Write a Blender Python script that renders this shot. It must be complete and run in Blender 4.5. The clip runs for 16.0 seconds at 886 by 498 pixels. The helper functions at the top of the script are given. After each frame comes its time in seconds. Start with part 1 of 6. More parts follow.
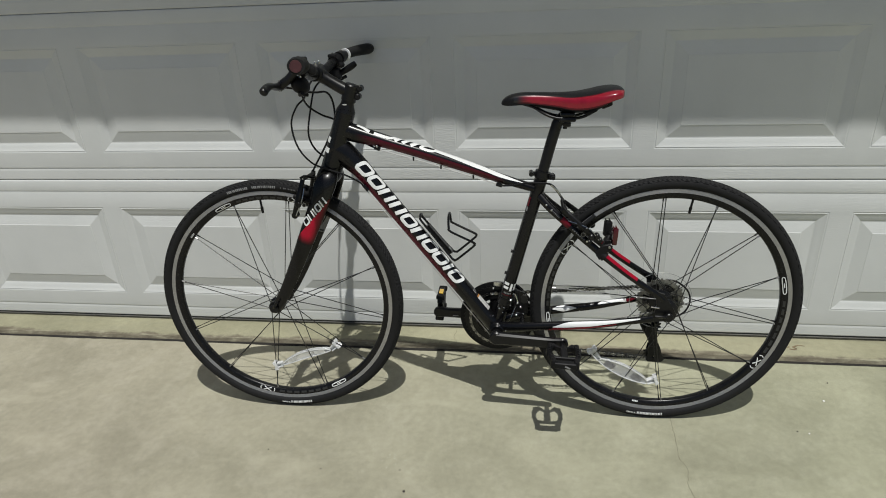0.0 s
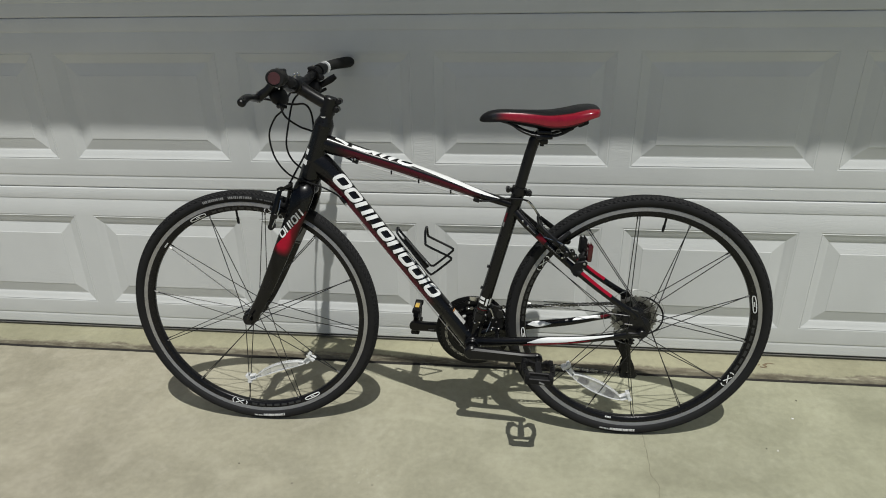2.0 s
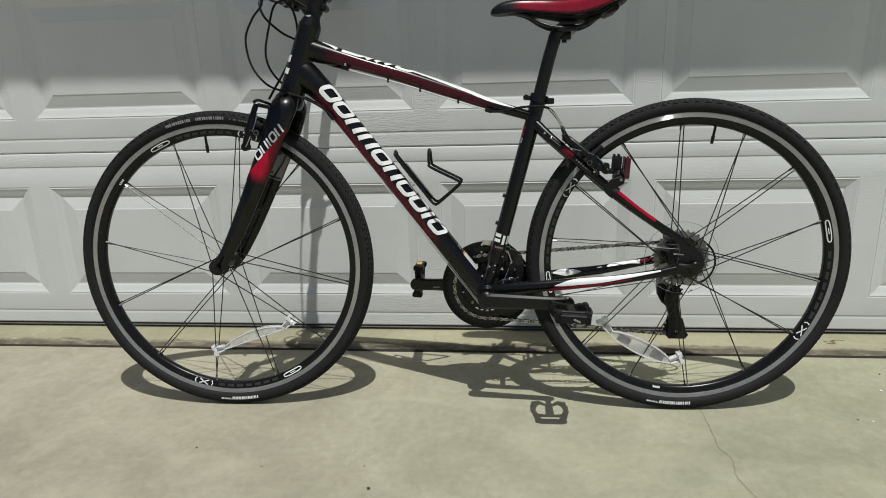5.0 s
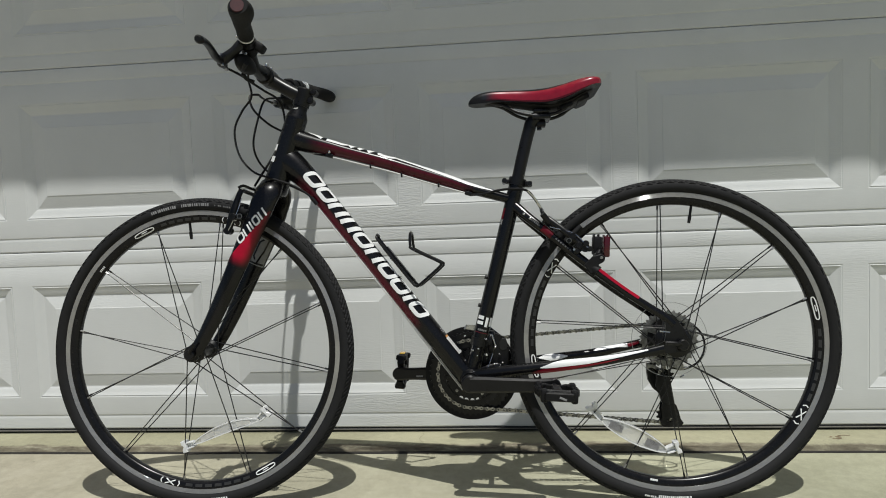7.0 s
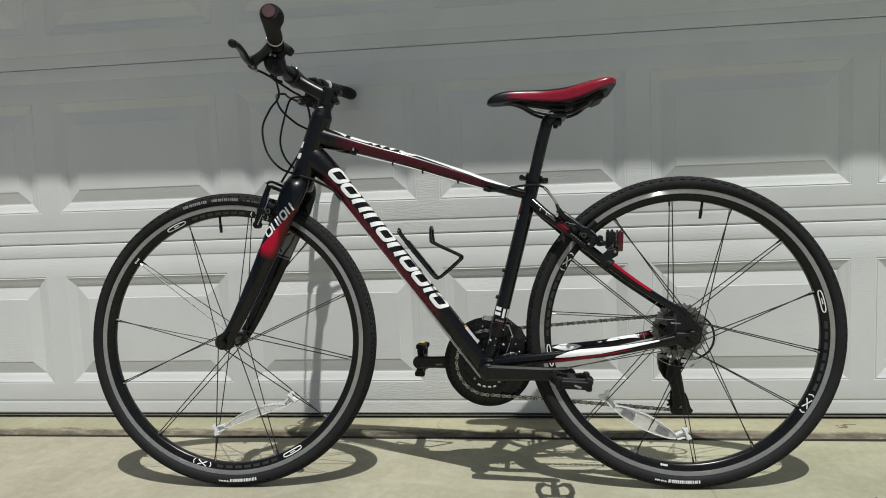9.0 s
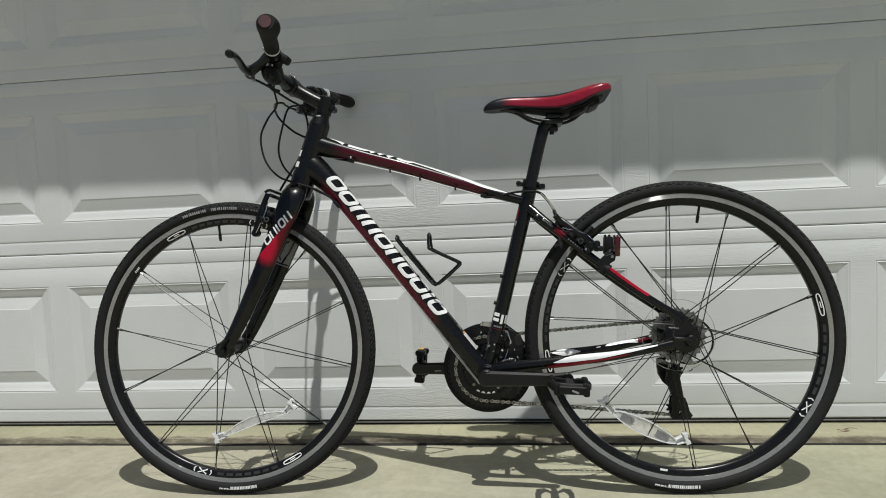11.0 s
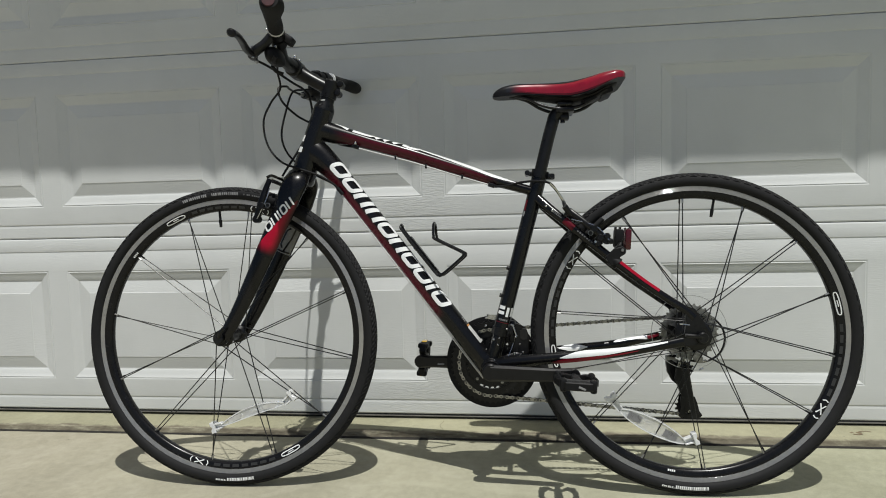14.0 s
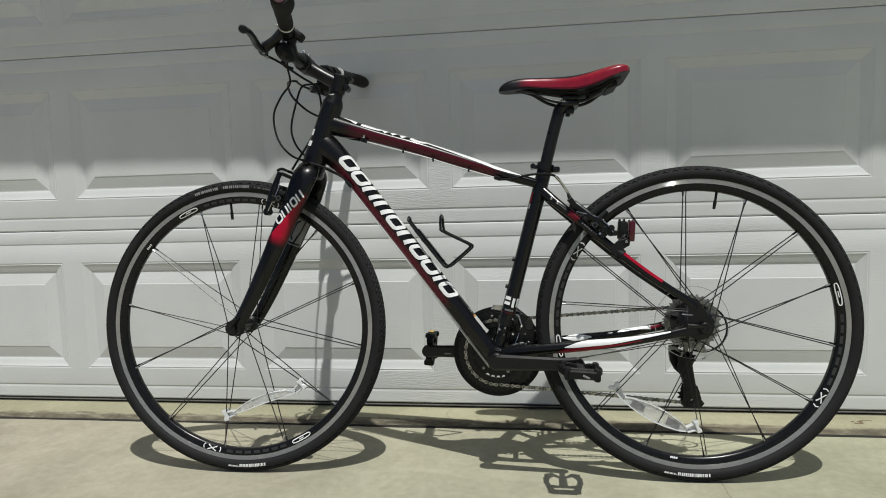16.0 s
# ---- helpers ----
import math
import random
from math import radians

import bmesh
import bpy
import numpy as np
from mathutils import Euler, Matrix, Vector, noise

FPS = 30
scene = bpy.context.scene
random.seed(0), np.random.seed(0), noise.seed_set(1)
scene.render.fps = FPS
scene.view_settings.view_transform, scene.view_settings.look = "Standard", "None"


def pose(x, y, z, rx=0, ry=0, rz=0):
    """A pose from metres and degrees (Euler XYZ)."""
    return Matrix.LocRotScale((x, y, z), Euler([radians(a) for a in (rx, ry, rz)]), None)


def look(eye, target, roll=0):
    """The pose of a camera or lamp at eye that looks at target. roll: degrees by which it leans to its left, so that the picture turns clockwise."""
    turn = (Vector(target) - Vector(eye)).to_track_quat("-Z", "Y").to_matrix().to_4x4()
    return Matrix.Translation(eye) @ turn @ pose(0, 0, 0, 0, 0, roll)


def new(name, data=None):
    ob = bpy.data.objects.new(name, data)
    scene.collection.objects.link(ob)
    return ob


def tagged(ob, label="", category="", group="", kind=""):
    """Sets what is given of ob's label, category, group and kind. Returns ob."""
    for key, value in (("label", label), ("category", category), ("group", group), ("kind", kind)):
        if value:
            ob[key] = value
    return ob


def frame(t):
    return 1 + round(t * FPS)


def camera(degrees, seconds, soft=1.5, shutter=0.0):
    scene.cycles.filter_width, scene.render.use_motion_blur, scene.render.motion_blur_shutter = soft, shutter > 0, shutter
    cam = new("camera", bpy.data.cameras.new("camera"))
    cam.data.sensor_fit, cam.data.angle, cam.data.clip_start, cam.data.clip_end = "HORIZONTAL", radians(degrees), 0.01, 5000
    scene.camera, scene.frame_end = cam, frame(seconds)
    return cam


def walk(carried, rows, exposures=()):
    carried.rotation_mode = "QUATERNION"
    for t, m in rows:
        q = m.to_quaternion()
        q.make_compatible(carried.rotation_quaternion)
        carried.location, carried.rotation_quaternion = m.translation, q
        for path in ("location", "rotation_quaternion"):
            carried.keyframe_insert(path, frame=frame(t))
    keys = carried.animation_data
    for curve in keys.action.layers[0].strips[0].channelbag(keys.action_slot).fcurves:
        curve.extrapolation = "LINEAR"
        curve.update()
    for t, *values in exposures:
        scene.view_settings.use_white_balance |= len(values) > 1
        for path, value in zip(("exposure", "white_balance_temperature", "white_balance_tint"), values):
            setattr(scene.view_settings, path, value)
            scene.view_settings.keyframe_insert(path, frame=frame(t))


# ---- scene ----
cam = camera(69.68, 16.0, soft=1.0)
EXPOSURES = [(0.0, -0.18), (3.4, -0.15), (5.8, -0.06), (6.5, -0.06), (7.5, 0.04), (8.7, 0.04), (11.0, 0.01), (16.0, 0.01)]
PATH = [
    (0.0, (1.0018, -1.8891, 1.2171), (0.7337, -0.0993, 0.3658), -2.81),
    (0.5, (1.0052, -1.8862, 1.2152), (0.77, -0.0946, 0.358), -2.4),
    (1.0, (1.0086, -1.8851, 1.2189), (0.7906, -0.0944, 0.3552), -2.26),
    (1.5, (1.0114, -1.8849, 1.2174), (0.8045, -0.0863, 0.3675), -1.47),
    (2.0, (1.0099, -1.8897, 1.2212), (0.8048, -0.0755, 0.4047), -1.01),
    (2.5, (1.0134, -1.8946, 1.2142), (0.8518, -0.0788, 0.3917), -0.47),
    (3.0, (0.9998, -1.8876, 1.2013), (0.8089, -0.0734, 0.3814), -0.9),
    (3.5, (0.9661, -1.8347, 1.1479), (0.7784, -0.0074, 0.3568), -1.57),
    (3.7, (0.9535, -1.8021, 1.0967), (0.8029, 0.0308, 0.3105), -1.98),
    (5.8, (1.0066, -1.7575, 0.6375), (0.7775, 0.208, 0.3473), -1.37),
    (6.0, (1.0214, -1.7563, 0.6293), (0.8611, 0.2225, 0.3872), -0.84),
    (6.5, (1.013, -1.7612, 0.6288), (0.8467, 0.2214, 0.4245), -1.62),
    (7.0, (0.9971, -1.7654, 0.639), (0.8085, 0.222, 0.5189), -2.15),
    (7.5, (0.9959, -1.794, 0.6533), (0.808, 0.194, 0.5423), -2.29),
    (8.0, (0.9858, -1.8179, 0.645), (0.7712, 0.1634, 0.4763), -2.11),
    (8.5, (0.982, -1.8252, 0.6534), (0.7629, 0.1563, 0.4935), -2.08),
    (10.8, (0.9958, -1.8238, 0.6519), (0.7507, 0.1565, 0.5156), -2.17),
    (11.0, (0.9978, -1.8287, 0.6534), (0.7637, 0.1532, 0.522), -2.56),
    (11.5, (1.006, -1.8327, 0.653), (0.7827, 0.151, 0.531), -2.53),
    (12.0, (1.0112, -1.8168, 0.6462), (0.7818, 0.1658, 0.5186), -2.01),
    (12.5, (1.0076, -1.7918, 0.6327), (0.769, 0.1854, 0.4491), -1.65),
    (13.0, (1.0014, -1.7743, 0.6285), (0.7423, 0.1959, 0.4025), -1.88),
    (13.5, (0.9966, -1.781, 0.6351), (0.7443, 0.1964, 0.4729), -2.09),
    (14.0, (0.9957, -1.7901, 0.6404), (0.7411, 0.1881, 0.493), -1.55),
    (14.5, (0.9935, -1.7988, 0.648), (0.7323, 0.1798, 0.5184), -1.78),
    (15.0, (0.9974, -1.8075, 0.6461), (0.7364, 0.1723, 0.5341), -1.28),
    (15.5, (0.9951, -1.8177, 0.6444), (0.7213, 0.1576, 0.4917), -1.35),
    (16.0, (0.9958, -1.8179, 0.6421), (0.7238, 0.156, 0.4702), -1.62),
]
walk(cam, [(t, look(eye, target, roll)) for t, eye, target, roll in PATH], EXPOSURES)
SKY_STRENGTH, SUN_STRENGTH = 0.0555, 4.0


# ---- world, sun, exposure ----
def nodes_of(tree):
    return tree.nodes, tree.links


SUN_WAY = Vector((0.115, -0.349, 1.0)).normalized()
ELEVATION = math.asin(SUN_WAY.z)
world = bpy.data.worlds.new("sky")
scene.world = world
world.use_nodes = True
wn, wl = nodes_of(world.node_tree)
sky = wn.new("ShaderNodeTexSky")
sky.sky_type = "NISHITA"
sky.sun_disc = False
sky.dust_density = 2.0
sky.ozone_density = 2.2
sky.sun_elevation = ELEVATION
sky.sun_rotation = math.atan2(SUN_WAY.x, SUN_WAY.y)
wl.new(sky.outputs["Color"], wn["Background"].inputs["Color"])
wn["Background"].inputs["Strength"].default_value = SKY_STRENGTH
sun = new("sun", bpy.data.lights.new("sun", "SUN"))
sun.data.energy = SUN_STRENGTH
sun.data.angle = radians(0.55)
sun.data.color = (0.975, 0.971, 0.925)
sun.matrix_world = look(SUN_WAY * 30, (0, 0, 0))


# ---- materials ----
def mat(name, color, rough=0.5, metal=0.0, coat=0.0, spec=0.5):
    m = bpy.data.materials.new(name)
    m.use_nodes = True
    b = m.node_tree.nodes["Principled BSDF"]
    b.inputs["Base Color"].default_value = (*color, 1)
    b.inputs["Roughness"].default_value = rough
    b.inputs["Metallic"].default_value = metal
    b.inputs["Coat Weight"].default_value = coat
    b.inputs["Coat Roughness"].default_value = 0.06
    b.inputs["Specular IOR Level"].default_value = spec
    return m


def node(m, kind, **values):
    n = m.node_tree.nodes.new(kind)
    for key, value in values.items():
        if key in n.inputs:
            n.inputs[key].default_value = value
    return n


def wire(m, a, b):
    m.node_tree.links.new(a, b)


def coords(m, scale=(1, 1, 1)):
    c = node(m, "ShaderNodeTexCoord")
    v = node(m, "ShaderNodeMapping")
    v.inputs["Scale"].default_value = scale
    wire(m, c.outputs["Object"], v.inputs["Vector"])
    return v.outputs["Vector"]


def noisy(m, vec, scale, detail=6.0, rough=0.6, distortion=0.0):
    n = node(m, "ShaderNodeTexNoise", Scale=scale, Detail=detail, Roughness=rough, Distortion=distortion)
    wire(m, vec, n.inputs["Vector"])
    return n.outputs["Fac"]


def ramp(m, fac, stops):
    r = node(m, "ShaderNodeValToRGB")
    e = r.color_ramp.elements
    while len(e) < len(stops):
        e.new(0.5)
    for el, (p, col) in zip(e, stops):
        el.position, el.color = p, (*col, 1) if len(col) == 3 else col
    wire(m, fac, r.inputs["Fac"])
    return r.outputs["Color"]


def mixed(m, fac, a, b, mode="MIX"):
    n = m.node_tree.nodes.new("ShaderNodeMix")
    n.data_type, n.blend_type = "RGBA", mode
    for sock, v in ((n.inputs[0], fac), (n.inputs[6], a), (n.inputs[7], b)):
        if isinstance(v, (int, float)):
            sock.default_value = v
        elif isinstance(v, tuple):
            sock.default_value = (*v, 1)
        else:
            wire(m, v, sock)
    return n.outputs[2]


def bsdf(m):
    return m.node_tree.nodes["Principled BSDF"]


def bumped(m, height, strength, distance, onto=None):
    b = node(m, "ShaderNodeBump", Strength=strength, Distance=distance)
    wire(m, height, b.inputs["Height"])
    if onto is not None:
        wire(m, onto, b.inputs["Normal"])
    wire(m, b.outputs["Normal"], bsdf(m).inputs["Normal"])
    return b.outputs["Normal"]


def worn(m, color, amount=0.25, scale=60.0, rough=(0.3, 0.5)):
    """Slight tone and gloss variation at two scales."""
    vec = coords(m)
    fine, broad = noisy(m, vec, scale), noisy(m, vec, scale / 9)
    both = mixed(m, 0.5, fine, broad)
    lo = tuple(c * (1 - amount) for c in color)
    hi = tuple(min(1, c * (1 + amount)) for c in color)
    wire(m, ramp(m, both, [(0.35, lo), (0.65, hi)]), bsdf(m).inputs["Base Color"])
    wire(m, ramp(m, both, [(0.35, (rough[0],) * 3), (0.65, (rough[1],) * 3)]), bsdf(m).inputs["Roughness"])
    return m


def faded(m, under, fades):
    """A printed fade: the paint runs out into the colour under it along directions in the x-z plane, each from q0 (none) to q1 (full)."""
    b = bsdf(m)
    paint = b.inputs["Base Color"].links[0].from_socket
    c = node(m, "ShaderNodeTexCoord")
    total = None
    for (dx, dz), q0, q1 in fades:
        d = m.node_tree.nodes.new("ShaderNodeVectorMath")
        d.operation = "DOT_PRODUCT"
        wire(m, c.outputs["Object"], d.inputs[0])
        d.inputs[1].default_value = (dx, 0, dz)
        r = m.node_tree.nodes.new("ShaderNodeMapRange")
        r.interpolation_type = "SMOOTHSTEP"
        flip = q0 > q1
        wire(m, d.outputs["Value"], r.inputs["Value"])
        r.inputs["From Min"].default_value, r.inputs["From Max"].default_value = min(q0, q1), max(q0, q1)
        r.inputs["To Min"].default_value, r.inputs["To Max"].default_value = (1.0, 0.0) if flip else (0.0, 1.0)
        if total is None:
            total = r.outputs["Result"]
        else:
            k = m.node_tree.nodes.new("ShaderNodeMath")
            k.operation = "MULTIPLY"
            wire(m, total, k.inputs[0])
            wire(m, r.outputs["Result"], k.inputs[1])
            total = k.outputs["Value"]
    wire(m, mixed(m, total, under, paint), b.inputs["Base Color"])
    return m


def concrete(name, low, high, stain, fine=1.0):
    m = mat(name, high, 0.85, spec=0.3)
    vec = coords(m)
    cloud = noisy(m, vec, 2.2, 8, 0.62, 0.4)
    patch = noisy(m, vec, 9.0, 6, 0.6, 0.6)
    grain = noisy(m, vec, 420.0 * fine, 3, 0.7)
    mott = noisy(m, vec, 55.0, 5, 0.65)
    base = ramp(m, cloud, [(0.34, low), (0.66, high)])
    base = mixed(m, ramp(m, patch, [(0.48, (0, 0, 0)), (0.74, (0.5,) * 3)]), base, stain)
    base = mixed(m, 0.22, base, ramp(m, mott, [(0.3, (0.55,) * 3), (0.7, (1.35,) * 3)]), "MULTIPLY")
    base = mixed(m, 0.35, base, ramp(m, grain, [(0.3, (0.6,) * 3), (0.7, (1.3,) * 3)]), "MULTIPLY")
    smear = noisy(m, coords(m, (0.8, 2.6, 1.0)), 2.4, 5, 0.6, 0.8)
    base = mixed(m, ramp(m, smear, [(0.55, (0, 0, 0)), (0.72, (0.45,) * 3)]), base, tuple(c * 1.12 for c in high))
    spots = node(m, "ShaderNodeTexVoronoi", Scale=7.0)
    wire(m, vec, spots.inputs["Vector"])
    base = mixed(m, ramp(m, spots.outputs["Distance"], [(0.012, (0.6,) * 3), (0.03, (0, 0, 0))]), base, (0.11, 0.10, 0.08))
    wire(m, base, bsdf(m).inputs["Base Color"])
    n = bumped(m, mott, 0.25, 0.002)
    bumped(m, grain, 0.35, 0.0006, n)
    return m


DRIVE = concrete("driveway_concrete", (0.258, 0.256, 0.189), (0.362, 0.358, 0.269), (0.40, 0.395, 0.31))
def drift(m, here, there, x0, x1):
    """Multiplies the base colour by a tint that shifts slowly along x."""
    b = bsdf(m)
    paint = b.inputs["Base Color"].links[0].from_socket
    x = node(m, "ShaderNodeSeparateXYZ")
    wire(m, coords(m), x.inputs["Vector"])
    bend = node(m, "ShaderNodeMath")
    bend.operation = "ADD"
    wire(m, x.outputs["X"], bend.inputs[0])
    wire(m, noisy(m, coords(m), 1.1, 4, 0.6), bend.inputs[1])
    r = node(m, "ShaderNodeMapRange")
    wire(m, bend.outputs[0], r.inputs["Value"])
    r.inputs["From Min"].default_value, r.inputs["From Max"].default_value = x0 + 0.5, x1 + 0.5
    wire(m, mixed(m, 1.0, paint, mixed(m, r.outputs["Result"], here, there), "MULTIPLY"), b.inputs["Base Color"])


drift(DRIVE, (1.05, 0.985, 1.0), (1.0, 1.003, 0.955), -0.2, 1.7)
SLAB = concrete("slab_concrete", (0.25, 0.24, 0.16), (0.35, 0.335, 0.228), (0.29, 0.28, 0.20))
_edge = node(SLAB, "ShaderNodeSeparateXYZ")
wire(SLAB, coords(SLAB), _edge.inputs["Vector"])
_jag = noisy(SLAB, coords(SLAB, (1.0, 0.45, 1.0)), 7.0, 8, 0.72, 0.6)
_broad = noisy(SLAB, coords(SLAB, (1.0, 0.2, 1.0)), 1.3, 3, 0.5)
_reach = mixed(SLAB, 0.5, _jag, _broad)
_dirt_mask = node(SLAB, "ShaderNodeMath")
_dirt_mask.operation = "MULTIPLY_ADD"
wire(SLAB, _reach, _dirt_mask.inputs[0])
_dirt_mask.inputs[1].default_value = 0.150
wire(SLAB, node(SLAB, "ShaderNodeValue").outputs[0], _dirt_mask.inputs[2])
_dirt_mask.inputs[2].links[0].from_node.outputs[0].default_value = -0.165
_gap = node(SLAB, "ShaderNodeMath")
_gap.operation = "SUBTRACT"
wire(SLAB, _dirt_mask.outputs[0], _gap.inputs[0])
wire(SLAB, _edge.outputs["Y"], _gap.inputs[1])
_soft = node(SLAB, "ShaderNodeMapRange")
wire(SLAB, _gap.outputs[0], _soft.inputs["Value"])
_soft.inputs["From Min"].default_value, _soft.inputs["From Max"].default_value = -0.003, 0.009
_grime = ramp(SLAB, noisy(SLAB, coords(SLAB, (1.0, 4.0, 4.0)), 16.0, 6, 0.7), [(0.3, (0.085, 0.070, 0.05)), (0.55, (0.20, 0.18, 0.13)), (0.68, (0.34, 0.325, 0.235))])
wire(SLAB, mixed(SLAB, _soft.outputs["Result"], bsdf(SLAB).inputs["Base Color"].links[0].from_socket, _grime), bsdf(SLAB).inputs["Base Color"])
JOINT = mat("joint_dirt", (0.018, 0.016, 0.013), 0.95)
worn(JOINT, (0.018, 0.016, 0.013), 0.5, 90, (0.85, 0.98))
CRACK = mat("crack_dirt", (0.17, 0.155, 0.105), 0.95)
STAIN = worn(mat("rust_stain", (0.17, 0.125, 0.075), 0.9), (0.17, 0.125, 0.075), 0.35, 120, (0.85, 0.95))

DOOR = mat("embossed_door_paint", (0.63, 0.65, 0.63), 0.5, spec=0.25)
_v = coords(DOOR)
_long = coords(DOOR, (8.0, 8.0, 55.0))
_grain = noisy(DOOR, _long, 3.0, 5, 0.6, 0.9)
_wave = node(DOOR, "ShaderNodeTexWave", Scale=3.2, Distortion=13.0, Detail=4.0)
_wave.wave_type, _wave.bands_direction = "BANDS", "Z"
_wave.inputs["Detail Scale"].default_value = 2.1
wire(DOOR, coords(DOOR, (3.4, 1.0, 15.0)), _wave.inputs["Vector"])
_dirt = noisy(DOOR, _v, 3.5, 6, 0.6, 0.3)
_col = ramp(DOOR, _dirt, [(0.3, (0.598, 0.612, 0.602)), (0.7, (0.658, 0.672, 0.662))])
wire(DOOR, _col, bsdf(DOOR).inputs["Base Color"])
_patchy = noisy(DOOR, _v, 2.3, 3, 0.5)
_mask = ramp(DOOR, _patchy, [(0.51, (0.03,) * 3), (0.64, (1.0,) * 3)])
_n = bumped(DOOR, mixed(DOOR, 1.0, _mask, _wave.outputs["Color"], "MULTIPLY"), 0.30, 0.0008)
bumped(DOOR, _grain, 0.34, 0.0007, _n)
SEAL = worn(mat("door_seal_rubber", (0.012, 0.012, 0.012), 0.8), (0.012, 0.012, 0.012), 0.4, 80, (0.7, 0.9))
RETAINER = worn(mat("dull_aluminium", (0.16, 0.155, 0.14), 0.6, 0.2), (0.16, 0.155, 0.14), 0.3, 60, (0.5, 0.7))
STUCCO = concrete("wall_stucco", (0.55, 0.52, 0.45), (0.62, 0.59, 0.52), (0.58, 0.55, 0.48), 0.5)
TRIM = worn(mat("painted_trim", (0.7, 0.7, 0.67), 0.5), (0.7, 0.7, 0.67), 0.06, 30, (0.45, 0.6))
ROOF = worn(mat("roof_shingle", (0.09, 0.08, 0.07), 0.9), (0.09, 0.08, 0.07), 0.4, 25, (0.85, 0.95))

BLACK = worn(mat("gloss_black_paint", (0.0045, 0.0045, 0.005), 0.24, coat=0.3, spec=0.2), (0.0045, 0.0045, 0.005), 0.2, 120, (0.2, 0.3))
SATIN = worn(mat("satin_black_alloy", (0.006, 0.006, 0.0065), 0.3, 0.0, spec=0.32), (0.006, 0.006, 0.0065), 0.3, 150, (0.24, 0.38))
CRANK = worn(mat("anodised_crank_alloy", (0.006, 0.006, 0.0065), 0.28, spec=0.32), (0.006, 0.006, 0.0065), 0.25, 120, (0.26, 0.33))
PLASTIC = worn(mat("black_plastic", (0.007, 0.007, 0.0075), 0.5, spec=0.2), (0.007, 0.007, 0.0075), 0.3, 200, (0.42, 0.62))
RUBBER = worn(mat("tyre_rubber", (0.0115, 0.0115, 0.012), 0.72, spec=0.25), (0.0115, 0.0115, 0.012), 0.3, 110, (0.62, 0.82))
GRIP = worn(mat("grip_rubber", (0.011, 0.011, 0.011), 0.75, spec=0.3), (0.011, 0.011, 0.011), 0.3, 260, (0.68, 0.85))
bumped(GRIP, noisy(GRIP, coords(GRIP), 900.0, 2, 0.5), 0.4, 0.0006)
WHITE = worn(mat("white_decal", (0.78, 0.79, 0.78), 0.3, coat=0.6), (0.78, 0.79, 0.78), 0.04, 80, (0.26, 0.36))
GREY = worn(mat("grey_print", (0.22, 0.22, 0.22), 0.6), (0.22, 0.22, 0.22), 0.2, 200, (0.5, 0.7))
PRINT = worn(mat("small_grey_print", (0.11, 0.11, 0.11), 0.6), (0.11, 0.11, 0.11), 0.3, 300, (0.5, 0.7))
DIM = worn(mat("dark_grey_print", (0.022, 0.022, 0.022), 0.5), (0.022, 0.022, 0.022), 0.3, 200, (0.4, 0.6))
RED = worn(mat("red_gloss_paint", (0.30, 0.003, 0.019), 0.3, coat=0.2, spec=0.2), (0.30, 0.003, 0.019), 0.14, 90, (0.26, 0.36))
DARKRED = worn(mat("dark_red_paint", (0.105, 0.003, 0.010), 0.3, coat=0.2, spec=0.2), (0.105, 0.003, 0.010), 0.15, 90, (0.26, 0.36))
VINYL = worn(mat("red_saddle_vinyl", (0.235, 0.003, 0.016), 0.34, coat=1.0, spec=0.2), (0.235, 0.003, 0.016), 0.18, 70, (0.30, 0.40))
bsdf(VINYL).inputs["Coat Roughness"].default_value = 0.2
faded(VINYL, (0.010, 0.010, 0.011), [((1, 0), -0.386, -0.352)])
FADE = worn(mat("dark_red_vinyl", (0.085, 0.004, 0.010), 0.36, coat=0.4, spec=0.15), (0.085, 0.004, 0.010), 0.3, 220, (0.3, 0.42))
faded(FADE, (0.010, 0.010, 0.011), [((1, 0), -0.392, -0.352)])
FORKRED = faded(worn(mat("fork_red_paint", (0.36, 0.003, 0.022), 0.3, coat=0.2, spec=0.2), (0.36, 0.003, 0.022), 0.12, 90, (0.26, 0.36)), (0.0045, 0.0045, 0.005), [((0.41, 0.91), 0.098, 0.128), ((0.91, -0.41), -1.043, -1.068)])
FLANKRED = faded(worn(mat("flank_red_paint", (0.125, 0.003, 0.020), 0.3, coat=0.25, spec=0.2), (0.125, 0.003, 0.020), 0.15, 90, (0.24, 0.34)), (0.0045, 0.0045, 0.005), [((0.793, 0.609), -0.183, -0.199), ((0.609, -0.793), -1.075, -1.02), ((0.609, -0.793), -0.628, -0.668)])
STAYRED = faded(worn(mat("stay_red_paint", (0.24, 0.003, 0.017), 0.3, coat=0.25, spec=0.2), (0.24, 0.003, 0.017), 0.15, 90, (0.24, 0.34)), (0.0045, 0.0045, 0.005), [((1, 0), -0.312, -0.284)])
TOPRED = faded(worn(mat("top_tube_red_paint", (0.060, 0.003, 0.009), 0.3, coat=0.25, spec=0.2), (0.060, 0.003, 0.009), 0.15, 90, (0.24, 0.34)), (0.0045, 0.0045, 0.005), [((1, 0), -0.792, -0.735), ((1, 0), -0.408, -0.455)])
LEATHER = worn(mat("black_saddle_cover", (0.009, 0.009, 0.010), 0.42, spec=0.17), (0.009, 0.009, 0.010), 0.25, 160, (0.34, 0.48))
bumped(LEATHER, noisy(LEATHER, coords(LEATHER), 700.0, 3, 0.6), 0.25, 0.0005)
